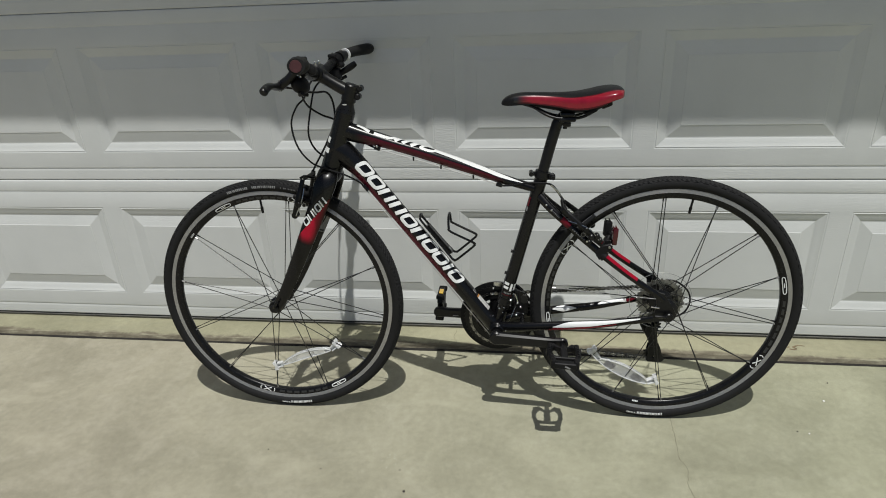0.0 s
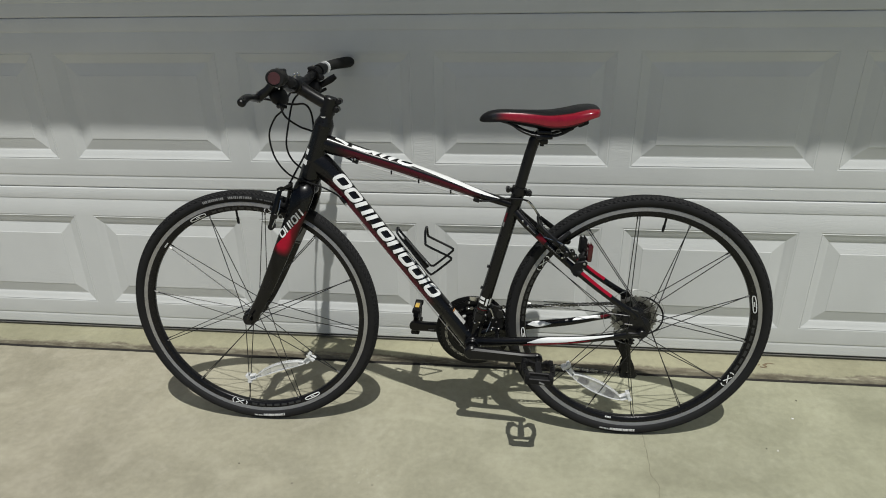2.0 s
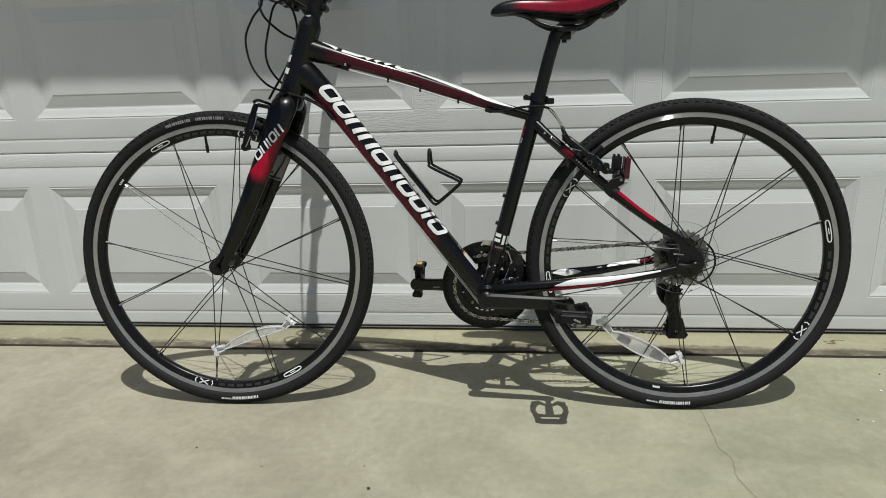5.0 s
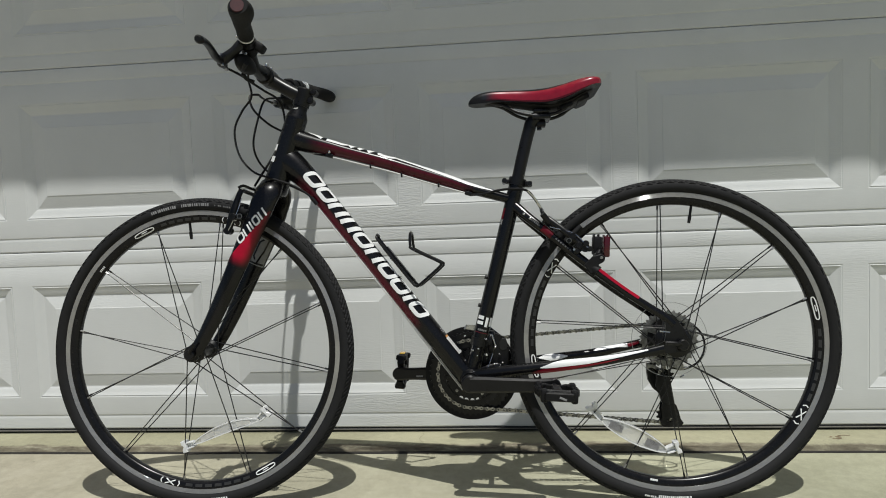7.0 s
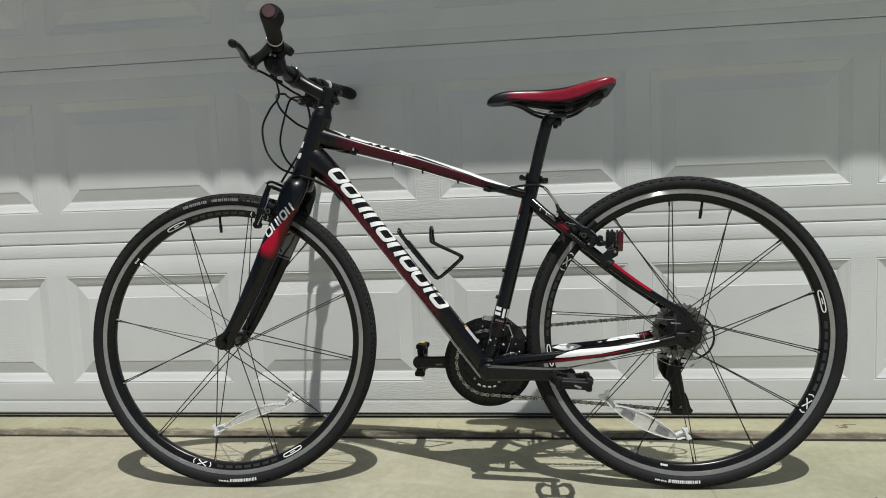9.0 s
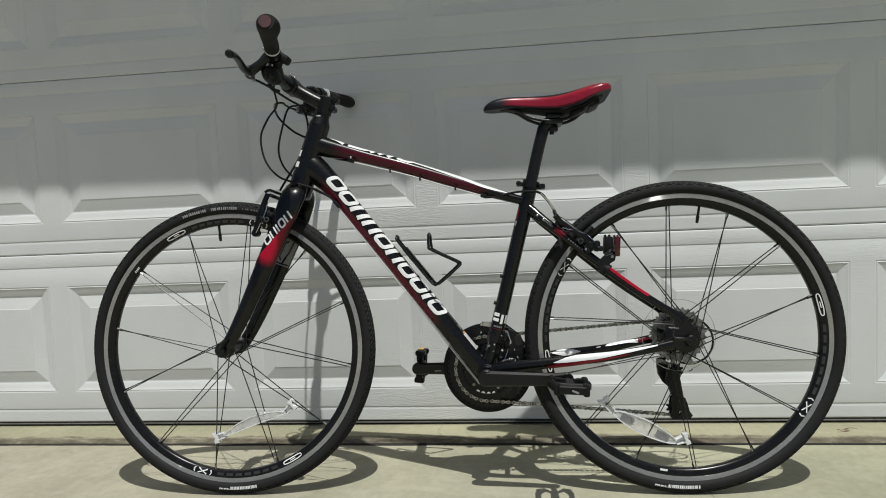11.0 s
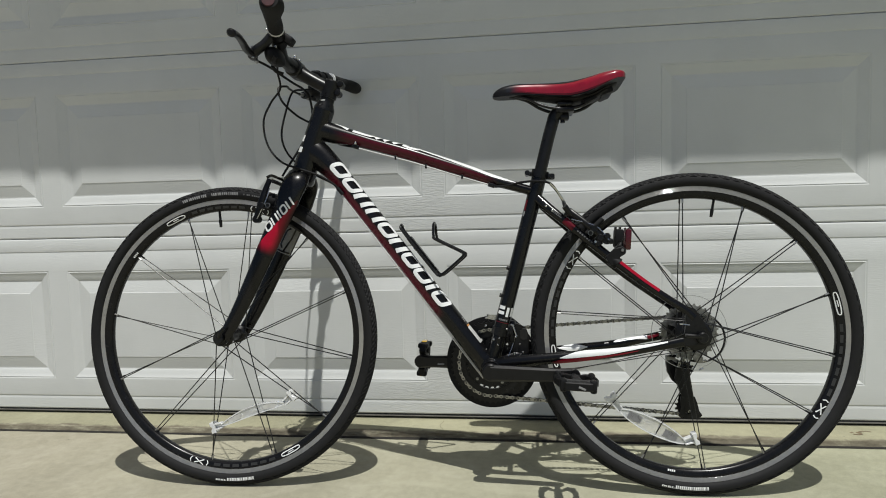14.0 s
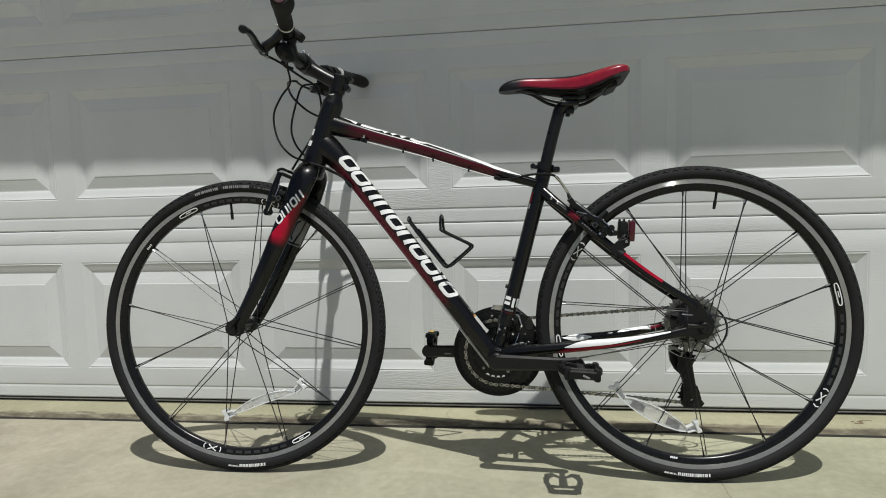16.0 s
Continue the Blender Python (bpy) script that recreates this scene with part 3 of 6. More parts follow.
def raised_panel():
    """A pressed panel: a rounded ledge down into a groove, a bevel back up to a flat field."""
    bm = bmesh.new()
    w, h = P_WIDE, P_HIGH - P_LOW
    steps = [(0.0, 0.0), (0.0036, 0.0012), (0.0042, 0.0012), (0.0052, 0.0001), (0.0090, 0.0016), (0.0180, 0.0037), (0.0265, 0.0057), (0.0310, 0.0078), (0.0340, 0.0080), (0.053, 0.0040), (0.0685, 0.0012), (0.0700, 0.0002), (0.0745, 0.0)]
    rings = [[bm.verts.new((x, y, z)) for x, z in ((d, d), (w - d, d), (w - d, h - d), (d, h - d))] for d, y in steps]
    for a, b in zip(rings, rings[1:]):
        for k in range(4):
            bm.faces.new((a[k], a[(k + 1) % 4], b[(k + 1) % 4], b[k]))
    bm.faces.new(rings[-1])
    bmesh.ops.recalc_face_normals(bm, faces=bm.faces)
    if bm.faces[-1].normal.y > 0:
        bmesh.ops.reverse_faces(bm, faces=bm.faces)
    return bm


section_mesh = mesh_of("section", section(), DOOR, 20)
panel_mesh = mesh_of("panel", raised_panel(), DOOR, 12)
for j in range(4):
    sec = part("section", section_mesh, DOOR, door_1)
    sec.location = (0, 0, FOOT + SECTION * j)
    for c in COLUMNS:
        pan = part("panel", panel_mesh, DOOR, sec)
        pan.location = (c, 0, P_LOW)
part("bottom_seal", join(block((DOOR_R - DOOR_L, 0.03, 0.008), (0.5 * (DOOR_L + DOOR_R), 0.018, FOOT - 0.0035), 0.002), Tube([(DOOR_L, 0.012, SLAB_Z + 0.006, 0.0062), (DOOR_R, 0.012, SLAB_Z + 0.006, 0.0062)], 1).bm(10)), SEAL, door_1, "black rubber bottom seal")
part("seal_retainer", block((DOOR_R - DOOR_L - 0.01, 0.003, 0.0034), (0.5 * (DOOR_L + DOOR_R), 0.0005, FOOT - 0.0050), 0.0006), RETAINER, door_1, "dull grey seal retainer")
DOOR_TOP = FOOT + 4 * SECTION

EAVE_Y, EAVE_Z = -0.52, 2.302


def wall(name, x0, x1, y0, y1, z0, z1, material, label, category):
    return tagged(part(name, block((x1 - x0, y1 - y0, z1 - z0), (0.5 * (x0 + x1), 0.5 * (y0 + y1), 0.5 * (z0 + z1)), 0.003), material), label, category, kind="structure")


wall("wall_west", -4.6, DOOR_L - 0.06, -0.06, 0.16, -0.03, 2.64, STUCCO, "plain stucco wall beside the garage door", "wall")
wall("wall_east", DOOR_R + 0.06, 7.0, -0.06, 0.16, -0.03, 2.64, STUCCO, "plain stucco wall beside the garage door", "wall")
wall("wall_over_door", DOOR_L - 0.06, DOOR_R + 0.06, -0.06, 0.16, DOOR_TOP + 0.012, 2.64, STUCCO, "plain stucco wall above the garage door", "wall")
wall("trim_west", DOOR_L - 0.058, DOOR_L + 0.002, -0.063, -0.003, SLAB_Z, DOOR_TOP + 0.01, TRIM, "painted jamb of the garage door", "jamb")
wall("trim_east", DOOR_R - 0.002, DOOR_R + 0.058, -0.063, -0.003, SLAB_Z, DOOR_TOP + 0.01, TRIM, "painted jamb of the garage door", "jamb")
soffit = wall("ceiling_soffit", -4.9, 7.3, EAVE_Y + 0.02, -0.064, EAVE_Z + 0.03, EAVE_Z + 0.05, TRIM, "painted soffit under the eave", "soffit")
fascia = wall("trim_fascia", -4.9, 7.3, EAVE_Y - 0.02, EAVE_Y + 0.018, EAVE_Z, EAVE_Z + 0.16, TRIM, "painted fascia board along the eave", "fascia")
for ob in (soffit, fascia):
    ob.rotation_euler = (0, 0, radians(-0.32))


def roof():
    bm = bmesh.new()
    pts = [(EAVE_Y - 0.03, EAVE_Z + 0.165), (EAVE_Y - 0.03, EAVE_Z + 0.195), (5.0, EAVE_Z + 2.36), (5.0, EAVE_Z + 2.33)]
    ends = [[bm.verts.new((x, y, z)) for y, z in pts] for x in (-5.0, 7.4)]
    for k in range(4):
        bm.faces.new((ends[0][k], ends[0][(k + 1) % 4], ends[1][(k + 1) % 4], ends[1][k]))
    bm.faces.new(ends[0][::-1])
    bm.faces.new(ends[1])
    bmesh.ops.recalc_face_normals(bm, faces=bm.faces)
    return bm


tagged(part("roof_slope", roof(), ROOF), "dark shingle roof slope above the garage", "roof", kind="structure")


# ---- the bicycle: x to the rear, y to the door, z up its own plane, origin under the rear hub ----
bicycle = new("bicycle")
bicycle.matrix_world = pose(1.3537, -0.3995, 0.0, -4.88, 0, 1.2)
tagged(bicycle, "black hybrid bicycle with red and white decals leaning on the door", "bicycle")
AXLE_Z, BASE = 0.343, -1.043
BBX, BBZ = -0.436, 0.272

# frame tubes
HT = lambda z: -0.813 + (z - 0.859) * 0.344
head = Tube([(HT(0.716), 0, 0.716, 0.0285), (HT(0.735), 0, 0.735, 0.0275), (HT(0.79), 0, 0.79, 0.0255), (HT(0.845), 0, 0.845, 0.0245), (HT(0.862), 0, 0.862, 0.0245)], 6)
part("head_tube", head.bm(28), BLACK, bicycle)
top = Tube([(-0.838, 0, 0.823, 0.024, 0.020), (-0.786, 0, 0.806, 0.0225, 0.020), (-0.74, 0, 0.7935, 0.0185, 0.0195), (-0.692, 0, 0.779, 0.0163, 0.019), (-0.62, 0, 0.757, 0.0162, 0.0185), (-0.557, 0, 0.7355, 0.0158, 0.0175), (-0.48, 0, 0.709, 0.014, 0.016), (-0.425, 0, 0.6885, 0.0122, 0.0145), (-0.345, 0, 0.6635, 0.0105, 0.013), (-0.325, 0, 0.657, 0.0105, 0.013)], 8)
top_tube = part("top_tube", top.bm(28), BLACK, bicycle)
down = Tube([(-0.852, 0, 0.774, 0.036, 0.026), (-0.825, 0, 0.757, 0.032, 0.026), (-0.79, 0, 0.7235, 0.0262, 0.0245), (-0.755, 0, 0.681, 0.0228, 0.0235), (-0.70, 0, 0.6095, 0.0222, 0.0235), (-0.60, 0, 0.479, 0.0222, 0.0235), (-0.50, 0, 0.349, 0.0222, 0.0235), (-0.455, 0, 0.2905, 0.0222, 0.0245), (-0.4376, 0, 0.268, 0.022, 0.0245)], 8)
down_tube = part("down_tube", down.bm(32), BLACK, bicycle)
ST = lambda z: -0.436 + (z - 0.272) * 0.2713
seat = Tube([(ST(0.262), 0, 0.262, 0.0175), (ST(0.46), 0, 0.46, 0.0165), (ST(0.62), 0, 0.62, 0.0165), (ST(0.694), 0, 0.694, 0.0165)], 8)
seat_tube = part("seat_tube", seat.bm(24), BLACK, bicycle)
part("bottom_bracket", join(disc_y(0.0225, -0.034, 0.034, (BBX, 0, BBZ), 28, 0.002), disc_y(0.0195, -0.041, 0.041, (BBX, 0, BBZ), 20, 0.002), disc_y(0.010, -0.058, 0.058, (BBX, 0, BBZ), 14)), BLACK, bicycle)
stays = []
for side in (-1, 1):
    ss = Tube([(-0.327, side * 0.010, 0.644, 0.0115, 0.009), (-0.30, side * 0.026, 0.617, 0.0105, 0.008), (-0.275, side * 0.036, 0.595, 0.0098, 0.008), (-0.222, side * 0.047, 0.548, 0.0095, 0.008), (-0.162, side * 0.054, 0.4965, 0.0088, 0.0078), (-0.11, side * 0.058, 0.455, 0.0082, 0.0074), (-0.06, side * 0.062, 0.4195, 0.0082, 0.0072), (-0.03, side * 0.0645, 0.399, 0.0088, 0.006), (-0.014, side * 0.066, 0.383, 0.009, 0.005)], 8)
    stay = part("seat_stay", ss.bm(18), BLACK, bicycle)
    surf = lambda u, v, lift, q=ss: q.at(u, v, lift)
    a, b = ss.s_at_x(-0.172), ss.s_at_x(-0.084)
    part("stripe", band(surf, along(a, b, 26), lambda u: -75, lambda u: 78, 14), RED, stay, "red stripe")
    if side < 0:
        a, b = ss.s_at_x(-0.272), ss.s_at_x(-0.252)
        part("stripe", band(surf, along(a, b, 6), lambda u: 36, lambda u: 138, 10), DARKRED, stay, "small red band")
        for x0, x1 in ((-0.296, -0.276), (-0.246, -0.214)):
            a, b = ss.s_at_x(x0), ss.s_at_x(x1)
            for k in range(7):
                u = a + (b - a) * (k + 0.15) / 7
                part("print_mark", band(surf, along(u, u + (b - a) * 0.085, 3), lambda q: 80, lambda q: 98, 3), PRINT, stay, "grey print")
    cs = Tube([(-0.425, side * 0.022, 0.277, 0.016, 0.012), (-0.39, side * 0.034, 0.285, 0.0145, 0.0105), (-0.33, side * 0.044, 0.2938, 0.0124, 0.009), (-0.25, side * 0.050, 0.3018, 0.0120, 0.0095), (-0.166, side * 0.056, 0.3103, 0.0106, 0.009), (-0.09, side * 0.062, 0.3235, 0.0095, 0.008), (-0.035, side * 0.066, 0.334, 0.0105, 0.006)], 8)
    chain_stay = part("chain_stay", cs.bm(18), BLACK, bicycle)
    surf = lambda u, v, lift, q=cs: q.at(u, v, lift)
    f = lambda u, q0, q1: min(1.0, max(0.0, (u - q0) / (q1 - q0)))
    if side < 0:
        white = [(0.142, 84, 90), (0.156, 66, 97), (0.172, 42, 99), (0.195, 20, 98), (0.24, 18, 95), (0.28, 23, 80), (0.32, 31, 73), (0.366, 44, 62)]
        red = [(0.122, 120, 150), (0.145, 104, 166), (0.185, 103, 160), (0.225, 101, 132), (0.26, 97, 115), (0.305, 92, 99)]
    else:
        white = [(0.146, 55, 62), (0.160, 20, 84), (0.175, 12, 106), (0.195, 40, 96), (0.211, 72, 78)]
        red = [(0.348, 48, 96), (0.360, 44, 92), (0.376, 44, 80)]
        tip = [(0.270, 48, 56), (0.283, 10, 58), (0.30, -12, 62), (0.325, 0, 68), (0.349, 40, 98)]
        part("stripe", band(surf, along(tip[0][0], tip[-1][0], 16), lambda u: float(np.interp(u, [q[0] for q in tip], [q[1] for q in tip])), lambda u: float(np.interp(u, [q[0] for q in tip], [q[2] for q in tip])), 8), WHITE, chain_stay, "white stripe")
    for rows, paint, what in ((white, WHITE, "white stripe"), (red, STAYRED if side < 0 else DARKRED, "red stripe that fades out")):
        part("stripe", band(surf, along(rows[0][0], rows[-1][0], 34), lambda u: float(np.interp(u, [q[0] for q in rows], [q[1] for q in rows])), lambda u: float(np.interp(u, [q[0] for q in rows], [q[2] for q in rows])), 8), paint, chain_stay, what)
    hang = [(-0.030, 0.408), (-0.012, 0.402), (0.004, 0.375), (0.020, 0.347), (0.017, 0.334), (0.006, 0.328), (-0.05, 0.325), (-0.05, 0.343), (-0.034, 0.350), (-0.030, 0.372), (-0.032, 0.392)]
    part("dropout", plate(hang, side * 0.0655 - 0.0035, side * 0.0655 + 0.0035, 0.0, [[(-0.010, 0.3318), (-0.003, 0.3302), (0.0035, 0.3318), (0.001, 0.3350), (-0.006, 0.3354)]]), SATIN, bicycle)
    stays.append((ss, cs))
part("stay_bridge", rod((-0.248, -0.044, 0.572), (-0.248, 0.044, 0.572), 0.006), BLACK, bicycle)
part("stay_bridge", rod((-0.368, -0.036, 0.289), (-0.368, 0.036, 0.289), 0.0065), BLACK, bicycle)

# decals of the down tube: ten white rounded shapes, a red flank below them
dsurf = lambda u, v, lift: down.at(u, v, lift)
dmetre = lambda u, v, lift: down.at(u, v * PHI, lift)
PHI = 180 / math.pi / 0.0235


def on_tube(line):
    return [(u, v) for u, v in line]


def loop_shape(u0, w, v0, h, slant=0.35, n=26):
    """A slanted rounded ring, as (along, across) metres."""
    out = []
    for i in range(n):
        a = 2 * math.pi * i / n
        c, s = math.cos(a), math.sin(a)
        e = 0.45
        x, y = math.copysign(abs(c) ** e, c) * w / 2, math.copysign(abs(s) ** e, s) * h / 2
        out.append((u0 + w / 2 + x - slant * y, v0 + h / 2 + y))
    return out


S0, S1 = down.s_at_x(-0.792), down.s_at_x(-0.5385)
TEXT = S1 - S0


def emblem(surface, s0, length, v0, height, kinds, width, material, parent, label, slant=0.35, thick=0.0006):
    shares = [0.5 if k == "bar" else 1.0 for k in kinds]
    unit = length / sum(shares)
    for i, kind in enumerate(kinds):
        step = unit * shares[i]
        u, w = s0 + unit * sum(shares[:i]) + width * 0.4, step - width * 1.25
        if kind == "ring":
            pieces = [stroke(surface, on_tube(loop_shape(u, w, v0, height, slant)), width, True, thick)]
        elif kind == "bar":
            pieces = [stroke(surface, on_tube([(u + w * 0.4 - slant * height * (y - 0.5), v0 + height * y) for y in (-0.1, 0.25, 0.6, 1.1)]), width * 1.1, False, thick)]
        elif kind == "pair":
            pieces = [stroke(surface, on_tube([(u + w * x - slant * height * (y - 0.5), v0 + height * y) for y in (-0.12, 0.3, 0.7, 1.12)]), width * 1.15, False, thick) for x in (0.08, 0.86)]
        else:
            pieces = [stroke(surface, on_tube(loop_shape(u, w, v0, height, slant)), width, True, thick), stroke(surface, on_tube([(u + w * x, v0 + height * 0.52) for x in (0.1, 0.5, 0.9)]), width * 0.8, False, thick * 1.6)]
        part("emblem_shape", join(*pieces), material, parent, label)


BLOCKS = ("ring", "ring", "pair", "pair", "ring", "pair", "ring", "ring", "bar", "ring")


emblem(dmetre, S0, TEXT, 0.0080, 0.0275, BLOCKS, 0.0090, WHITE, down_tube, "white rounded emblem shape", 0.40)
a, b = down.s_at_x(-0.815), down.s_at_x(-0.51)
part("stripe", band(dsurf, along(a, b, 40), lambda u: 97, lambda u: 158, 14, 0.0004), FLANKRED, down_tube, "dark red flank")
a, b = 0.5525, 0.5975
part("sticker", band(dsurf, along(a, b, 8), lambda u: 0, lambda u: 38, 5), SILVERTAPE, down_tube, "silver sticker with a coloured end")
part("sticker", band(dsurf, along(a - 0.0046, a - 0.0004, 3), lambda u: 2, lambda u: 34, 4), RUST, down_tube, "orange end of the sticker")
for k in range(3):
    u = 0.5285 + 0.0042 * k
    part("print_mark", band(dsurf, [u, u + 0.0019], lambda q: 2 + 4 * k, lambda q: 30, 3), GREY, down_tube, "grey print")

# decals of the top tube
tsurf = lambda u, v, lift: top.at(u, v, lift)
a, b = 0.256, 0.492
part("stripe", band(tsurf, along(a, b, 52), lambda u: float(np.interp(u, [a, 0.30, 0.36, 0.43, b], [-16, -14, 4, 14, 44])), lambda u: float(np.interp(u, [a, 0.30, 0.36, 0.43, 0.46, b], [38, 44, 58, 66, 62, 50])), 8), WHITE, top_tube, "white stripe")
TK = 180 / math.pi / 0.018
for pts, w, closed in (([(0.050, 0.0035), (0.068, 0.0060), (0.086, 0.0120)], 0.0080, False), ([(0.097, 0.0120), (0.118, 0.0118), (0.138, 0.0105), (0.149, 0.0040), (0.155, -0.0050)], 0.0085, False), ([(0.152, 0.0145), (0.160, 0.0050), (0.168, -0.0060)], 0.0100, False), ([(0.172, 0.0145), (0.180, 0.0050), (0.188, -0.0060)], 0.0100, False), ([(0.194, 0.0150), (0.203, 0.0060), (0.212, -0.0050)], 0.0105, False), ([(0.219, 0.0125), (0.224, 0.0030), (0.237, -0.0030), (0.254, -0.0030), (0.257, 0.0060), (0.248, 0.0125), (0.232, 0.0140)], 0.0078, True)):
    line = smooth_line(pts, 5) if not closed else smooth_line(pts + pts[:1], 5)[:-1]
    part("emblem_shape", stroke(lambda u, v, lift: top.at(u, v * TK, lift), line, w, closed, 0.0007), WHITE, top_tube, "white slanted emblem shape")
a, b = top.s_at_x(-0.795), top.s_at_x(-0.405)
part("stripe", band(tsurf, along(a, b, 56), lambda u: 74, lambda u: 150, 10, 0.0004), TOPRED, top_tube, "dark red stripe that fades out")

# seat tube prints and bosses
ssurf = lambda u, v, lift: seat.at(u, v, lift)
zs = lambda z: (z - 0.262) / 0.432 * seat.length
for z0, z1, p0, p1 in ((0.3985, 0.4060, 34, 82), (0.3875, 0.3945, 34, 84), (0.3840, 0.4045, 98, 118), (0.3865, 0.4055, 132, 158)):
    part("print_mark", band(ssurf, along(zs(z0), zs(z1), 3), lambda q: p0, lambda q: p1, 4), WHITE, seat_tube, "white print")
part("print_line", band(ssurf, along(zs(0.3700), zs(0.3712), 2), lambda q: 34, lambda q: 140, 10), DARKRED, seat_tube, "thin dark red line")
for k in range(5):
    part("print_mark", band(ssurf, along(zs(0.3745), zs(0.3785), 2), lambda q: 56 + 14 * k, lambda q: 65 + 14 * k, 3), GREY, seat_tube, "grey print")
part("sticker", band(ssurf, along(zs(0.615), zs(0.638), 4), lambda q: 26, lambda q: 46, 4), DARKRED, seat_tube, "small red sticker")
part("sticker", band(ssurf, along(zs(0.602), zs(0.613), 4), lambda q: 26, lambda q: 46, 4), GREY, seat_tube, "small grey sticker")
for z in (0.425, 0.486):
    x = ST(z)
    part("bottle_boss", rod((x - 0.014, 0, z + 0.004), (x - 0.0205, 0, z + 0.006), 0.0045, 10), SATIN, seat_tube)
part("seat_clamp", join(Tube([(ST(0.690), 0, 0.690, 0.0195), (ST(0.706), 0, 0.706, 0.0195)], 1).bm(22), block((0.016, 0.016, 0.013), (ST(0.698) + 0.024, -0.004, 0.692), 0.003), rod((ST(0.698) + 0.026, -0.02, 0.692), (ST(0.698) + 0.026, 0.02, 0.692), 0.005, 10), rod((ST(0.698) - 0.028, -0.014, 0.701), (ST(0.698) - 0.028, 0.014, 0.701), 0.0058, 12), block((0.014, 0.012, 0.010), (ST(0.698) - 0.021, 0, 0.700), 0.003)), SATIN, bicycle)
seatpost = part("seatpost", join(Tube([(ST(0.68), 0, 0.68, 0.0136), (-0.302, 0, 0.772, 0.0136), (-0.2905, 0, 0.812, 0.0136), (-0.286, 0, 0.826, 0.0138), (-0.274, 0, 0.838, 0.0145), (-0.262, 0, 0.842, 0.0125)], 6).bm(20)), SATIN, bicycle)
part("post_clamp", join(block((0.040, 0.054, 0.011), (-0.264, 0, 0.836), 0.004), block((0.034, 0.054, 0.010), (-0.264, 0, 0.848), 0.004), block((0.02, 0.02, 0.016), (-0.264, 0, 0.824), 0.004), rod((-0.268, 0, 0.846), (-0.268, 0, 0.811), 0.0052, 10)), SATIN, seatpost)

# saddle
SAD = [(-0.4222, 0.005, 0.8775, 0.8735), (-0.419, 0.0115, 0.8835, 0.8722), (-0.410, 0.0170, 0.8910, 0.8712), (-0.395, 0.0205, 0.8970, 0.8715), (-0.37, 0.0225, 0.9004, 0.8725), (-0.33, 0.0240, 0.8996, 0.8715), (-0.29, 0.0295, 0.8988, 0.866), (-0.25, 0.046, 0.8995, 0.860), (-0.215, 0.0635, 0.9040, 0.864), (-0.19, 0.0728, 0.9085, 0.874), (-0.172, 0.0750, 0.9104, 0.882), (-0.158, 0.0738, 0.9107, 0.8875), (-0.146, 0.067, 0.9095, 0.890), (-0.1395, 0.053, 0.9075, 0.892), (-0.138, 0.037, 0.905, 0.893)]
SADX = np.array(smooth_line(SAD, 6))


def saddle_at(x, v, lift=0.0):
    """v from -1 (near lower edge) over 0 (ridge) to 1."""
    hw, zt, zl = (float(np.interp(x, SADX[:, 0], SADX[:, k])) for k in (1, 2, 3))
    w = abs(v)
    ang = w * math.pi * 0.56
    y = (hw + lift) * math.sin(min(ang, math.pi * 0.56)) ** 0.80 if w > 0 else 0.0
    mid = zl + 0.35 * (zt - zl)
    z = mid + (zt - mid + lift) * math.cos(ang) ** 0.76 if ang < math.pi / 2 else mid - (mid - zl + lift) * min(1.0, (ang - math.pi / 2) / (0.06 * math.pi))
    return np.array((x, math.copysign(y, v), z))


def saddle_cover():
    bm = bmesh.new()
    vs = along(-1, 1, 33)
    rows = [[bm.verts.new(saddle_at(x, v)) for v in vs] for x in SADX[:, 0]]
    for a, b in zip(rows, rows[1:]):
        for k in range(32):
            bm.faces.new((a[k], a[k + 1], b[k + 1], b[k]))
    for a, b in zip(rows, rows[1:]):
        bm.faces.new((a[0], b[0], b[32], a[32]))
    bm.faces.new(rows[0])
    bm.faces.new(rows[-1][::-1])
    bmesh.ops.recalc_face_normals(bm, faces=bm.faces)
    return bm


saddle = part("saddle", saddle_cover(), LEATHER, bicycle, "black saddle with glossy red sides")
for side in (-1, 1):
    red_lo = lambda x: side * (0.560 + 0.05 * max(0, 1 - abs(x + 0.27) / 0.05) - 0.08 * min(1, max(0, (x + 0.20) / 0.04)) + 0.03 * min(1, max(0, (-0.345 - x) / 0.035)))
    red_hi = lambda x: side * (0.950 + 0.038 * min(1, max(0, (x + 0.21) / 0.05)) - 0.03 * min(1, max(0, (-0.33 - x) / 0.03)))
    part("side_panel", band(lambda u, v, lift: saddle_at(u, v, lift), along(-0.392, -0.1392, 64), red_lo, red_hi, 10, 0.0007), VINYL, saddle, "glossy red side panel")
    part("panel_edge", band(lambda u, v, lift: saddle_at(u, v, lift), along(-0.384, -0.150, 50), lambda x: red_lo(x) - side * 0.035, lambda x: red_lo(x) + side * 0.004, 3, 0.0005), FADE, saddle, "dark red fading edge")
    part("panel_edge", band(lambda u, v, lift: saddle_at(u, v, lift), along(-0.384, -0.150, 50), lambda x: red_hi(x) - side * 0.004, lambda x: min(0.995, abs(red_hi(x)) + 0.030) * side, 3, 0.0005), FADE, saddle, "dark red fading edge")
    part("saddle_rail", wire_bm([(-0.372, side * 0.008, 0.874), (-0.345, side * 0.012, 0.866), (-0.318, side * 0.017, 0.850), (-0.29, side * 0.022, 0.8405), (-0.262, side * 0.022, 0.8395), (-0.237, side * 0.022, 0.8405), (-0.215, side * 0.026, 0.849), (-0.197, side * 0.03, 0.862), (-0.175, side * 0.034, 0.874)], 0.0036, 6, 10), SATIN, saddle, "black steel rail")
